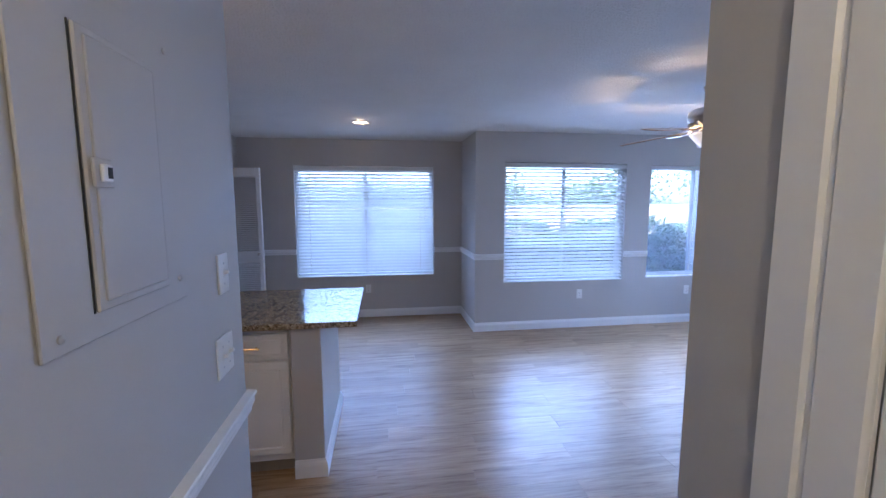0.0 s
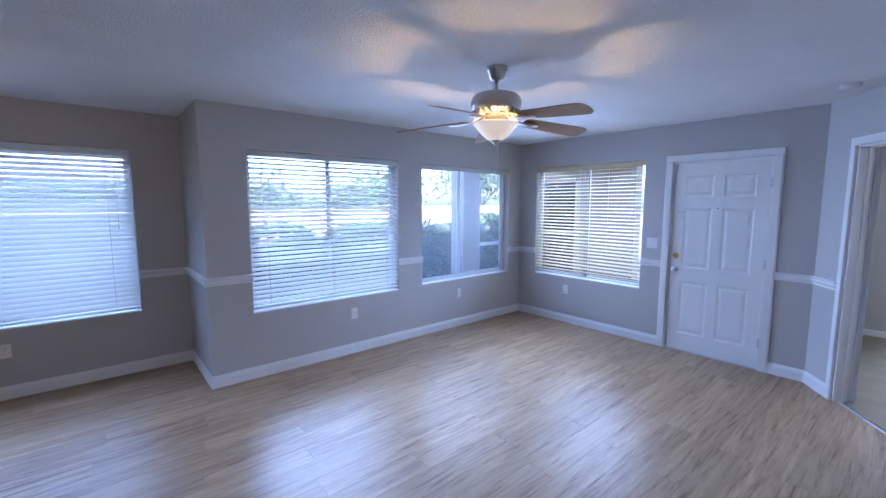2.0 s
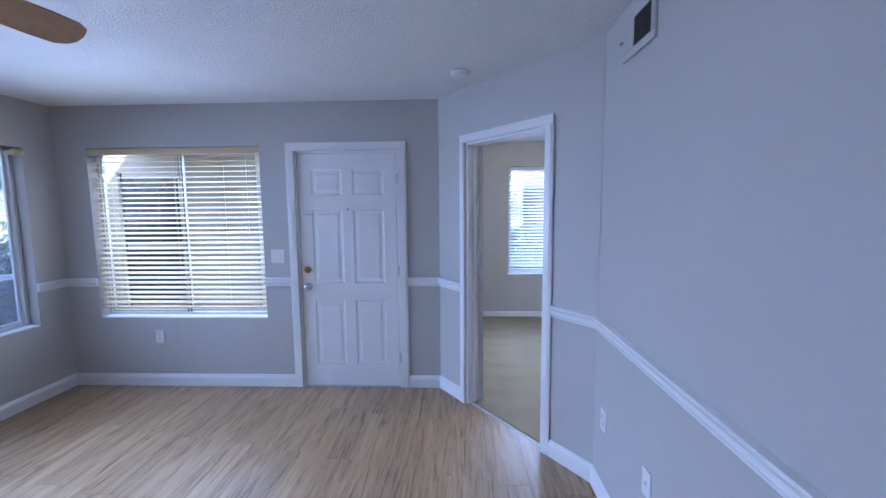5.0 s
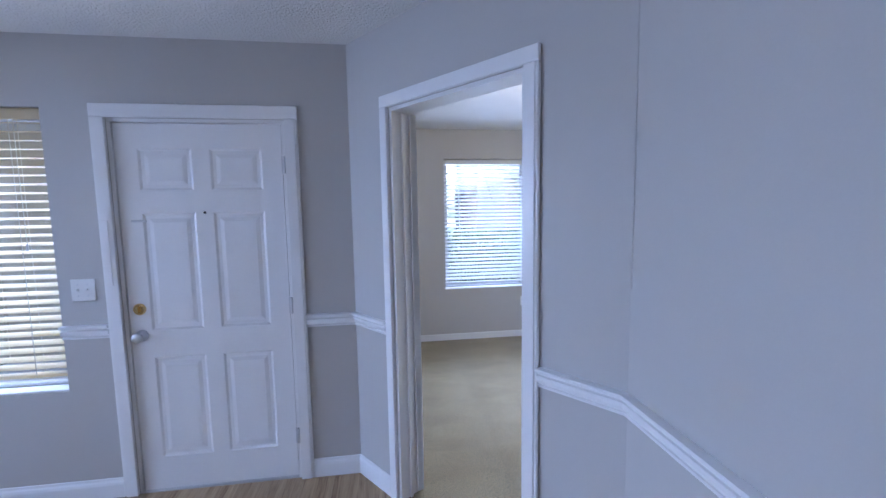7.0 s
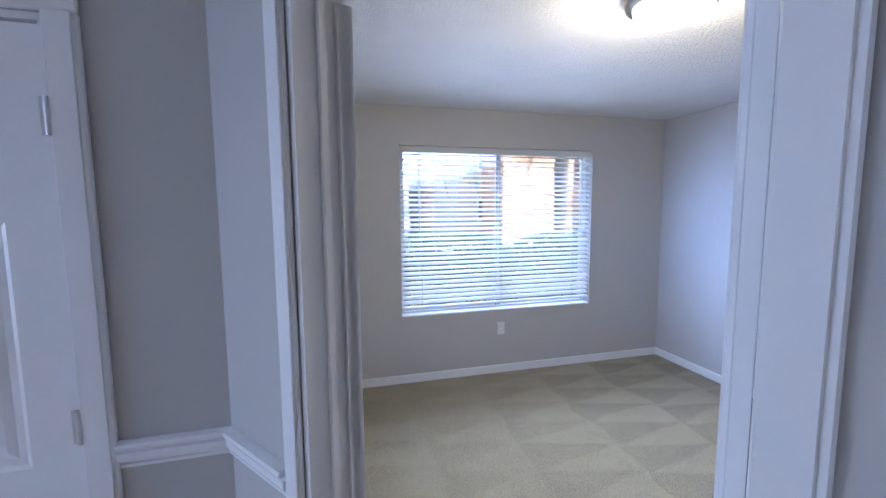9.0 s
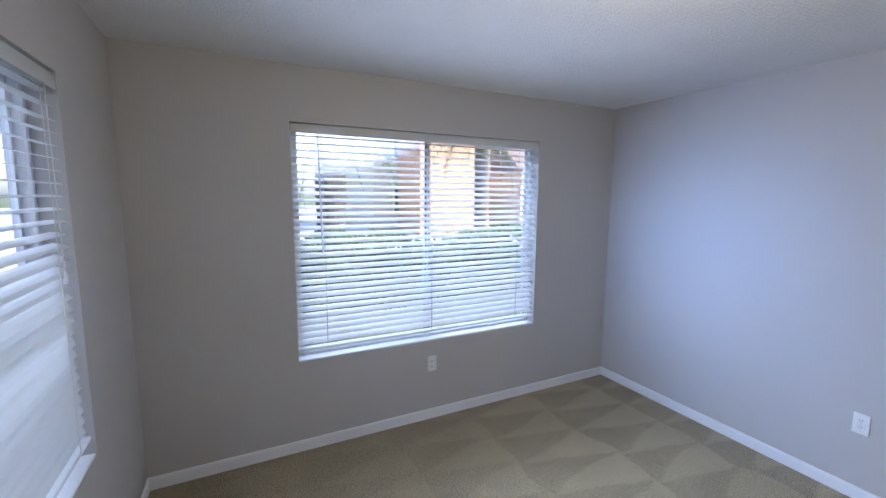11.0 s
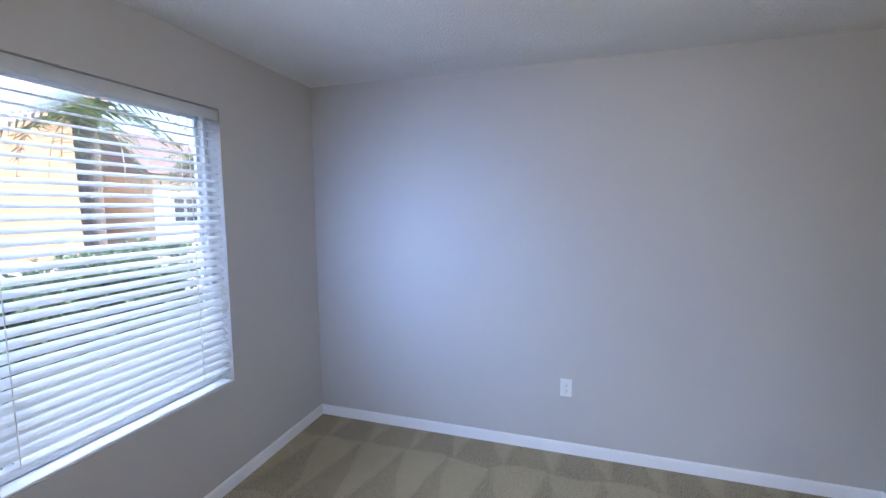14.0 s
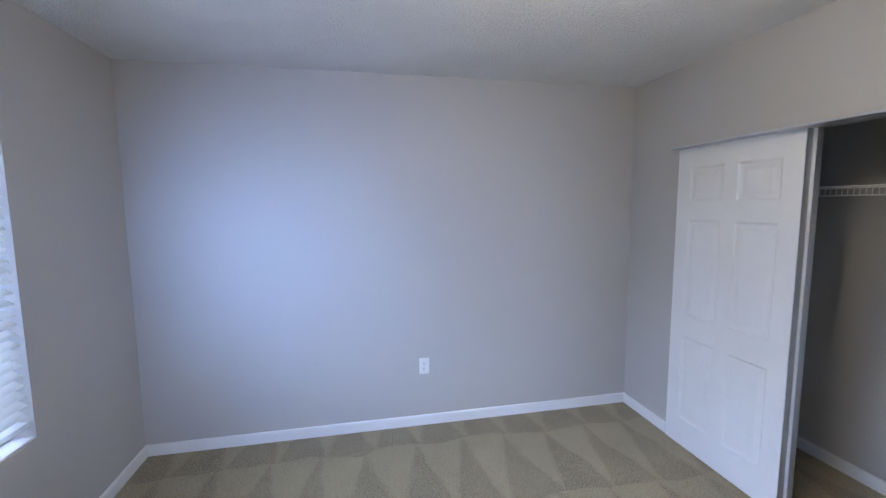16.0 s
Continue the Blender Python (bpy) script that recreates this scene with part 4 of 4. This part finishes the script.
part("cabinet", bx(0, 0, 0.02, 0.66, 0.68, 0.92, bevel=0.02, seg=3), M_APPL, wm)
part("lid", bx(0.14, 0.06, 0.921, 0.64, 0.62, 0.935, bevel=0.006, seg=2), M_APPL, wm)
part("control_panel", bx(0.0, 0.01, 0.921, 0.12, 0.67, 1.08, bevel=0.015, seg=2), M_APPL, wm)
part("seam", bx(0.655, 0.03, 0.86, 0.6615, 0.65, 0.866), M_SLOT, wm)
part("foot", bx(0.04, 0.04, 0.0, 0.62, 0.64, 0.021), M_SLOT, wm)
ls = thing("laundry_shelf", "narrow wooden shelf above the washer", "shelf", (-4.195, 3.81, 1.38))
part("board", bx(0, 0, 0, 0.30, 1.8, 0.02, bevel=0.002), M_CAB, ls)

# ---------------------------------------------------------------- bedroom things
cd = thing("closet_door", "white six-panel sliding closet doors, pushed aside", "closet door", (XBW - 0.045, -0.685, 0), -90)
for k in (0, 1):
    lf = part("sliding_leaf", six_panel(bmesh.new(), 0.762, 1.905, 0.032), M_DOOR, cd)
    lf.location = (0.012 * k, 0.004 + 0.042 * k, 0.018)
    ed = bx(-0.0035, -0.001, 0.0, 0.0, 0.033, 1.905)
    part("edge_strip", ed, M_STEEL, lf, "galvanised metal edge strip")
tr = thing("closet_track", "white sliding door track and fascia", "door track", (XBW, 0.02, 1.93), -90, kind="structure")
part("fascia", bx(-0.01, -0.012, -0.008, 1.495, -0.0005, 0.085, bevel=0.002), M_WALL, tr)
part("track", bx(0.002, 0.002, -0.012, 1.483, 0.10, -0.001), M_STEEL, tr)
# dark strip laid on the wall as the shade above the fascia
part("gap_shade_strip", bx(-0.01, -0.004, 0.0855, 1.495, -0.0005, 0.090), M_SLOT, tr)
ws = thing("wire_shelf", "white wire closet shelf with hanging rail", "wire shelf", (1.905, YBS + 0.01, 1.66))
Lw = 2.5
for x in (0.01, 0.30):
    part("long_wire", cyl(bmesh.new(), (x, 0, 0), (x, Lw, 0), 0.0035, n=8), M_WIRE, ws)
part("hanging_rail", cyl(bmesh.new(), (0.302, 0, -0.045), (0.302, Lw, -0.045), 0.0035, n=8), M_WIRE, ws)
cw = cyl(bmesh.new(), (0.01, 0, 0.004), (0.30, 0, 0.004), 0.002, n=6)
cyl(cw, (0.30, 0, 0.004), (0.302, 0, -0.045), 0.002, n=6)
c0 = part("cross_wire", cw, M_WIRE, ws)
c0.location = (0, 0.02, 0)
for i in range(1, 95):
    o = new("cross_wire", c0.data)
    o.parent = ws
    o.location = (0, 0.02 + i * 0.026, 0)
for y in (0.75, 1.7):
    part("brace", cyl(bmesh.new(), (0.30, y, -0.01), (0.004, y, -0.30), 0.006, n=8), M_WIRE, ws)



def dome_light(at, label):
    dm = thing("ceiling_light", label, "ceiling light", (*at, H), group="flush ceiling lights")
    part("ring", lathe([(0.10, -0.001), (0.175, -0.004), (0.185, -0.02), (0.178, -0.045), (0.155, -0.055), (0.15, -0.04)], 40), M_BRONZE, dm, smooth=True)
    part("dome", lathe([(0.152, -0.050), (0.148, -0.075), (0.115, -0.108), (0.06, -0.125), (0.0, -0.128)], 40), M_DOME, dm, "lit frosted glass dome", smooth=True)
    part("finial", lathe([(0.012, -0.126), (0.012, -0.136), (0.006, -0.145), (0.0, -0.146)], 14), M_BRONZE, dm)


dome_light((3.94, -0.04), "flush bedroom ceiling light, lit white dome in pewter ring")
# assumed fixture out of view, added to go with the hall lamp
dome_light((-1.5, -0.45), "assumed hall ceiling light, out of view, lit white dome in pewter ring")

# a transition strip between plank and carpet
a0, a1 = dg(A[0] + 0.018, -0.035), dg(A[1] - 0.018, -0.035)
st = bmesh.new()
cyl(st, (*a0, 0.001), (*a1, 0.001), 0.009, n=8)
tagged(link("threshold_strip", st, M_STEEL), "thin metal strip between plank floor and carpet", "threshold", kind="structure")

# ---------------------------------------------------------------- outside
def leaves(n, inside, size, rnd, up=0.4):
    """n small folded leaves, at places drawn from inside(rnd)."""
    V, F = [], []
    for _ in range(n):
        p = Vector(inside(rnd))
        d = Vector((rnd.gauss(0, 1), rnd.gauss(0, 1), rnd.gauss(up, 0.8))).normalized()
        s = d.cross(Vector((rnd.gauss(0, 1), rnd.gauss(0, 1), rnd.gauss(0, 1)))).normalized()
        l = size * rnd.uniform(0.6, 1.3)
        nrm = d.cross(s) * (l * 0.12)
        b = len(V)
        V += [p, p + d * l * 0.5 + s * l * 0.28 + nrm, p + d * l, p + d * l * 0.5 - s * l * 0.28 + nrm]
        F += [(b, b + 1, b + 2), (b, b + 2, b + 3)]
    return V, F


def leaf_object(name, V, F, material, parent=None):
    me = bpy.data.meshes.new(name)
    me.from_pydata([tuple(v) for v in V], [], F)
    me.materials.append(material)
    o = new(name, me)
    if parent:
        o.parent = parent
    return o


def leaf_mat(name, c, c2):
    m = mat(name, c, 0.45, color2=c2, scale=5, fine=40, bump=0, transl=0.3)
    return m


M_LEAF = leaf_mat("hedge_leaf", (0.17, 0.25, 0.12), (0.06, 0.11, 0.05))
M_LEAF2 = leaf_mat("tree_leaf", (0.13, 0.17, 0.07), (0.07, 0.11, 0.04))
M_BARK = mat("palm_bark", (0.10, 0.085, 0.072), 0.9, var=0.3, scale=6, fine=40, bump=0.8, bump_scale=25, dist=0.03)
M_STUCCO = mat("peach_stucco", (0.44, 0.25, 0.14), 0.9, var=0.06, scale=2, fine=80, bump=0.4)
M_STUCCO2 = mat("pale_stucco", (0.45, 0.39, 0.32), 0.9, var=0.06, scale=2, fine=80, bump=0.4)
M_TAN = mat("tan_painted_board", (0.60, 0.50, 0.35), 0.7, var=0.06, scale=4, fine=60, bump=0.15)
M_SIDING = mat("beige_siding", (0.56, 0.52, 0.46), 0.7, var=0.05, scale=4, fine=60, bump=0.1)
M_FENCE = mat("pale_fence", (0.55, 0.47, 0.36), 0.85, var=0.12, scale=5, fine=50, bump=0.3)
M_ROOF = mat("brown_shingle", (0.16, 0.12, 0.10), 0.9, var=0.25, scale=6, fine=40, bump=0.5)
M_CONC = mat("porch_concrete", (0.42, 0.40, 0.37), 0.9, var=0.1, scale=3, fine=60, bump=0.3)
M_DKGLASS = mat("dark_window", (0.03, 0.035, 0.045), 0.08, var=0.1, bump=0)

rl = random.Random(4)


def hedge_place(x0, x1, y0, y1, top):
    def f(r):
        x = r.uniform(x0, x1)
        t = top + 0.12 * math.sin(x * 2.3) + 0.08 * math.sin(x * 5.1 + 1)
        if r.random() < 0.62:
            return (x, y0 + abs(r.gauss(0, 0.10)) + 0.10 * math.sin(x * 3.1) ** 2, r.uniform(-0.1, t))
        return (x, r.uniform(y0, y1), t - abs(r.gauss(0, 0.08)))
    return f


V, F = leaves(22000, hedge_place(-5.5, 10.5, 7.35, 8.4, 1.15), 0.10, rl)
h1 = leaf_object("hedge", V, F, M_LEAF)
tagged(h1, "dense dark green clipped hedge outside the windows", "hedge", kind="stuff")
# solid dark block: the hedge's inner shade put into its colour
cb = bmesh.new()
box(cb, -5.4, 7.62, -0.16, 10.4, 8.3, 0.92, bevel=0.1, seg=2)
tagged(link("hedge_shade_core", cb, mat("hedge_shade", (0.03, 0.05, 0.015), 1.0, var=0.4, scale=12, bump=0.9, dist=0.05)),
       "dark block for the shade inside the hedge", "hedge", kind="stuff")
V, F = leaves(9000, hedge_place(-3.0, 4.0, 0.0, 1.0, 0.95), 0.10, rl)
h2 = leaf_object("hedge", V, F, M_LEAF)
h2.matrix_world = pose(9.3, 0.0, 0, 0, 0, -90)
tagged(h2, "green hedge along the walk outside the bedroom", "hedge", kind="stuff")
# the same dark block gives the shade behind these leaves
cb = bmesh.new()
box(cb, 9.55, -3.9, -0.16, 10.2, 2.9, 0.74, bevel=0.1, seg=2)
tagged(link("hedge_shade_core", cb, bpy.data.materials["hedge_shade"]), "dark block for the shade inside the hedge", "hedge", kind="stuff")

fence = thing("garden_fence", "pale wooden board fence behind the hedge", "fence", (-9, 11.0, -0.16))
fb = bx(0, 0, 0, 0.148, 0.022, 1.62, bevel=0.003)
f0 = part("board", fb, M_FENCE, fence)
for i in range(1, 140):
    o = new("board", f0.data)
    o.parent = fence
    o.location = (i * 0.152, random.uniform(-0.004, 0.004), random.uniform(-0.012, 0.012))
part("rail", bx(0, 0.023, 1.25, 21.3, 0.06, 1.34), M_FENCE, fence)
part("cap_rail", bx(0, -0.03, 1.64, 21.3, 0.06, 1.68), M_FENCE, fence)


def tree(x, y, hh, r, seed):
    rt = random.Random(seed)
    t = thing("tree", "leafy green tree beyond the fence", "tree", (x, y, -0.16), group="trees beyond the fence")
    tb = cyl(bmesh.new(), (0, 0, 0), (0.1, 0, hh * 0.45), 0.17, 0.11, n=10)
    tips = []
    for k in range(6):
        a = k * 1.05 + rt.uniform(-0.3, 0.3)
        q = (math.cos(a) * r * 0.55, math.sin(a) * r * 0.55, hh * rt.uniform(0.62, 0.9))
        cyl(tb, (0.1, 0, hh * 0.42), q, 0.08, 0.025, n=7)
        tips.append(q)
    part("trunk", tb, M_BARK, t)

    def place(rr):
        c = rr.choice(tips)
        v = Vector((rr.gauss(0, 1), rr.gauss(0, 1), rr.gauss(0, 0.75))) * r * 0.3
        return (c[0] + v.x, c[1] + v.y, c[2] + v.z)

    V, F = leaves(2600, place, 0.2, rt, 0.0)
    leaf_object("crown", V, F, M_LEAF2, t)


for i, (x, y, hh, r) in enumerate(((-6, 17, 2.5, 2.0), (-1.5, 19, 2.3, 2.0), (3.5, 17.5, 2.2, 1.9), (9, 18, 2.8, 2.3), (14, 16, 3.6, 2.4))):
    tree(x, y, hh, r, 20 + i)

# screened porch corner beside the living room windows
pc = thing("screen_porch", "beige lap-sided porch corner with framed screen", "porch", (3.86, 6.30, -0.16))
part("post_core", bx(0.01, 0.01, 0, 0.32, 0.3, 2.9), M_SIDING, pc)
for i in range(21):
    b = bmesh.new()
    z = 0.02 + i * 0.135
    l0 = [b.verts.new((0.0, -0.045, z)), b.verts.new((0.33, -0.045, z)), b.verts.new((0.33, -0.008, z + 0.118)), b.verts.new((0.0, -0.008, z + 0.118)),
          b.verts.new((0.0, 0.009, z)), b.verts.new((0.33, 0.009, z)), b.verts.new((0.33, 0.009, z + 0.118)), b.verts.new((0.0, 0.009, z + 0.118))]
    for f in ((0, 1, 2, 3), (4, 5, 6, 7), (0, 1, 5, 4), (2, 3, 7, 6), (0, 3, 7, 4), (1, 2, 6, 5)):
        b.faces.new([l0[k] for k in f])
    part("siding_board", b, M_SIDING, pc)
    s = bx(-0.02, -0.02, z, 0.008, 0.3, z + 0.128, bevel=0.003)
    part("siding_board", s, M_SIDING, pc)
part("screen_post", bx(0.332, 0.0, 0, 0.42, 0.09, 2.9, bevel=0.004), M_SIDING, pc)
part("screen_post", bx(1.75, 0.0, 0, 1.83, 0.09, 2.9, bevel=0.004), M_SIDING, pc)
part("screen_rail", bx(0.422, 0.02, 0.98, 1.748, 0.07, 1.04, bevel=0.003), M_TRIM, pc)
part("screen_rail", bx(0.422, 0.02, 2.55, 1.748, 0.07, 2.9, bevel=0.003), M_SIDING, pc)

# entry porch: slab, roof, the neighbour's tan wall with its dark window, and a lattice
tagged(link("porch_slab", bx(3.87, 1.79, -0.3, 9.0, 5.6, -0.06), M_CONC), "bare concrete entry porch slab", "pavement", kind="structure")
tagged(link("porch_roof", bx(3.87, 1.79, 2.62, 5.0, 4.9, 2.75), M_TAN), "tan boarded porch ceiling", "ceiling", kind="structure")
pw = thing("porch_wall", "tan boarded wall across the entry porch", "wall", (6.35, 0, 0), kind="structure")
nw = bmesh.new()
for a in ((4.55, -0.3, 5.65, 2.62), (6.60, -0.3, 7.3, 2.62), (5.65, 2.13, 6.60, 2.62), (5.65, -0.3, 6.60, -0.06)):
    box(nw, 0, a[0], a[1], 0.12, a[2], a[3])
part("wall_body", nw, M_TAN, pw)
for y in (4.55, 4.95, 5.55):
    part("trim_board", bx(-0.022, y, -0.06, -0.001, y + 0.10, 2.62, bevel=0.003), M_TAN, pw)
nd = part("screen_door", bx(0.05, 5.65, -0.059, 0.08, 6.60, 2.129), M_DKGLASS, pw, "dark glazed neighbouring door")
for z in (0.0, 0.95, 2.03):
    part("door_rail", bx(0.03, 5.70, z, 0.049, 6.55, z + 0.09), M_TAN, nd)
col = thing("porch_column", "square tan porch column", "column", (6.0, 4.35, -0.06))
part("shaft", bx(-0.12, -0.12, 0, 0.12, 0.12, 2.68, bevel=0.006), M_TAN, col)
part("base_trim", bx(-0.14, -0.14, 0, 0.14, 0.14, 0.16, bevel=0.006), M_TAN, col)
lat = thing("lattice_screen", "white diagonal lattice screen by the porch", "lattice", (6.9, 3.55, 0.9))
for i in range(-8, 9):
    for sg in (-1, 1):
        b = bx(-0.055 if sg > 0 else -0.045, -0.012, -1.2, -0.047 if sg > 0 else -0.037, 0.012, 1.2)
        bmesh.ops.rotate(b, cent=(0, 0, 0), matrix=Matrix.Rotation(radians(40 * sg), 3, "X"), verts=b.verts)
        bmesh.ops.translate(b, vec=(0, 0.45 + i * 0.13, 0.6), verts=b.verts)
        r = bmesh.ops.bisect_plane(b, geom=b.verts[:] + b.edges[:] + b.faces[:], plane_co=(0, 0, 0), plane_no=(0, -1, 0), clear_outer=True)
        r = bmesh.ops.bisect_plane(b, geom=b.verts[:] + b.edges[:] + b.faces[:], plane_co=(0, 0.9, 0), plane_no=(0, 1, 0), clear_outer=True)
        r = bmesh.ops.bisect_plane(b, geom=b.verts[:] + b.edges[:] + b.faces[:], plane_co=(0, 0, -0.2), plane_no=(0, 0, -1), clear_outer=True)
        r = bmesh.ops.bisect_plane(b, geom=b.verts[:] + b.edges[:] + b.faces[:], plane_co=(0, 0, 1.6), plane_no=(0, 0, 1), clear_outer=True)
        if len(b.verts):
            part("lath", b, M_TRIM, lat)
        else:
            b.free()

for y in (-0.03, 0.9):
    part("lattice_post", bx(-0.07, y, -1.06, -0.03, y + 0.04, 1.65), M_TRIM, lat)

# palms and the apartment block seen from the bedroom
def frond(rt):
    V, F = [], []
    L = rt.uniform(1.3, 1.9)
    for i in range(16):
        u = i / 15
        p = Vector((L * u, 0, 0.45 * math.sin(u * 2.2) - 0.75 * u * u * L))
        for sg in (-1, 1):
            l = 0.5 * math.sin(math.pi * (0.12 + 0.85 * u)) + 0.08
            b = len(V)
            V += [p, p + Vector((0.05, sg * 0.02, 0.012)), p + Vector((0.25 * l, sg * l, -0.28 * l))]
            F.append((b, b + 1, b + 2))
        if i:
            q = Vector((L * (i - 1) / 15, 0, 0.45 * math.sin((i - 1) / 15 * 2.2) - 0.75 * ((i - 1) / 15) ** 2 * L))
            b = len(V)
            V += [q + Vector((0, 0.012, 0)), q - Vector((0, 0.012, 0)), p - Vector((0, 0.01, 0)), p + Vector((0, 0.01, 0))]
            F.append((b, b + 1, b + 2, b + 3))
    return V, F


def palm(x, y, hh, r, seed):
    rt = random.Random(seed)
    t = thing("palm_tree", "palm with rough ringed trunk and arching fronds", "palm", (x, y, -0.16), group="palms outside the bedroom")
    prof = []
    n = int(hh / 0.11)
    for i in range(n):
        z = i * 0.11
        k = r * (1.35 - 0.35 * min(1, z / 1.0)) * (0.86 + 0.14 * min(1, z / hh))
        prof += [(k, z), (k * 1.07, z + 0.085)]
    part("trunk", lathe(prof, 18), M_BARK, t)
    for i in range(26):
        V, F = frond(rt)
        f = leaf_object("frond", V, F, M_LEAF2, t)
        f.matrix_basis = pose(0, 0, hh - 0.1, rt.uniform(-10, 10), -rt.uniform(-25, 55), i * 137.5)


palm(10.9, -0.46, 3.1, 0.27, 5)
palm(13.6, -5.3, 3.6, 0.20, 9)
palm(14.5, -9.5, 3.0, 0.20, 12)


def block(x, y0, y1, hh, material, label, rows, cols):
    t = thing("apartment_building", label, "building", (x, y0, -0.16))
    W = y1 - y0
    part("wall", bx(0, 0, 0, 8, W, hh), material, t)
    rf = bmesh.new()
    a = [rf.verts.new(p) for p in ((-0.5, -0.5, hh), (8.5, -0.5, hh), (8.5, W + 0.5, hh), (-0.5, W + 0.5, hh), (4, 1.2, hh + 2.2), (4, W - 1.2, hh + 2.2))]
    for f in ((0, 1, 4), (1, 2, 5, 4), (2, 3, 5), (3, 0, 4, 5), (0, 1, 2, 3)):
        rf.faces.new([a[i] for i in f])
    part("roof", rf, M_ROOF, t)
    for r in range(rows):
        for c in range(cols):
            yy, zz = W * (c + 0.5) / cols, 0.95 + r * 2.8
            wn = part("window", bx(-0.05, yy - 0.6, zz, -0.01, yy + 0.6, zz + 1.3), M_TRIM, t)
            for k in (0, 1):
                part("pane", bx(-0.062, yy - 0.54 + k * 0.56, zz + 0.06, -0.051, yy - 0.02 + k * 0.56, zz + 1.24), M_DKGLASS, wn)


block(21.0, -10.4, -6.6, 5.6, M_STUCCO, "two-storey peach stucco apartment building", 0, 0)
block(24.0, -8.6, -5.3, 5.4, M_STUCCO2, "two-storey pale stucco apartment building", 2, 1)

block(20.0, -17.0, -11.6, 3.1, M_TAN, "single-storey tan house with a pitched shingle roof", 1, 2)
tagged(link("pavement", bx(11.6, -18.0, -0.3, 70.0, 45.0, -0.145), M_CONC), "sunlit pale concrete walk between the buildings", "pavement", kind="structure")
# unseen block above the rooms, added to shade the porch and hedge
tagged(link("wall_shade_block", bx(-3.6, -2.2, H + 0.13, 6.3, 6.0, 2.9), M_STUCCO2), "unseen pale block added above the rooms to cast shade", "wall", kind="structure")

# assumed fly screen outside the bare window, added to veil the hedge in haze
def screen_mat():
    m = mat("grey_veil_screen", (0.42, 0.44, 0.47), 0.8, var=0.05, scale=3, bump=0, transl=0.8)
    nt = m.node_tree
    last = nt.nodes["Material Output"].inputs[0].links[0].from_socket
    clear = nt.nodes.new("ShaderNodeBsdfTransparent")
    mx = nt.nodes.new("ShaderNodeMixShader")
    mx.inputs[0].default_value = 0.15
    nt.links.new(clear.outputs[0], mx.inputs[1])
    nt.links.new(last, mx.inputs[2])
    nt.links.new(mx.outputs[0], nt.nodes["Material Output"].inputs[0])
    return m


fly = part("veil_screen", bx(W3[0] + 0.03, YN + TE - 0.012, W3[2] + 0.035, W3[1] - 0.03, YN + TE - 0.010, W3[3] - 0.03), screen_mat(),
           bpy.data.objects["window_3"], "assumed fine grey fly screen, added to veil the view")
fly.matrix_parent_inverse = bpy.data.objects["window_3"].matrix_world.inverted()
fly.visible_shadow = False

# ---------------------------------------------------------------- floor planks, last
def plank_mesh(l, w):
    b = 0.0007
    V = [(0, 0, -0.003), (l, 0, -0.003), (l, w, -0.003), (0, w, -0.003), (0, 0, -b), (l, 0, -b), (l, w, -b), (0, w, -b),
         (b, b, 0), (l - b, b, 0), (l - b, w - b, 0), (b, w - b, 0)]
    F = [(0, 1, 5, 4), (1, 2, 6, 5), (2, 3, 7, 6), (3, 0, 4, 7), (4, 5, 9, 8), (5, 6, 10, 9), (6, 7, 11, 10), (7, 4, 8, 11), (8, 9, 10, 11)]
    me = bpy.data.meshes.new("plank")
    me.from_pydata(V, [], F)
    me.materials.append(M_FLOOR)
    return me


floor = bpy.data.objects["floor"]
PW, PL = 0.178, 1.22
full = plank_mesh(PL - 0.0006, PW - 0.0006)
y = -0.9
row = 0
while y < YR:
    yt = min(y + PW, YR)
    x = XW - 0.1 - (row * 0.47 % 1.0) * PL
    xmax = XE if y > DG1[1] else (DG0[0] + (yt - DG0[1]) / 0.6 * 0.8 + 0.10 if yt > 0.72 else -0.84)
    xmax = min(xmax, XE + 0.02)
    if y > YN + 0.02:
        xmax = XC + 0.02
    while x < xmax:
        a, b = max(x, XW - 0.12), min(x + PL, xmax)
        if b - a > 0.02:
            whole = abs(b - a - PL) < 1e-4 and yt - y > PW - 1e-4
            o = new("plank", full if whole else plank_mesh(b - a - 0.0006, yt - y - 0.0006))
            o.parent = floor
            o.location = (a, y, 0)
        x += PL
    y += PW
    row += 1
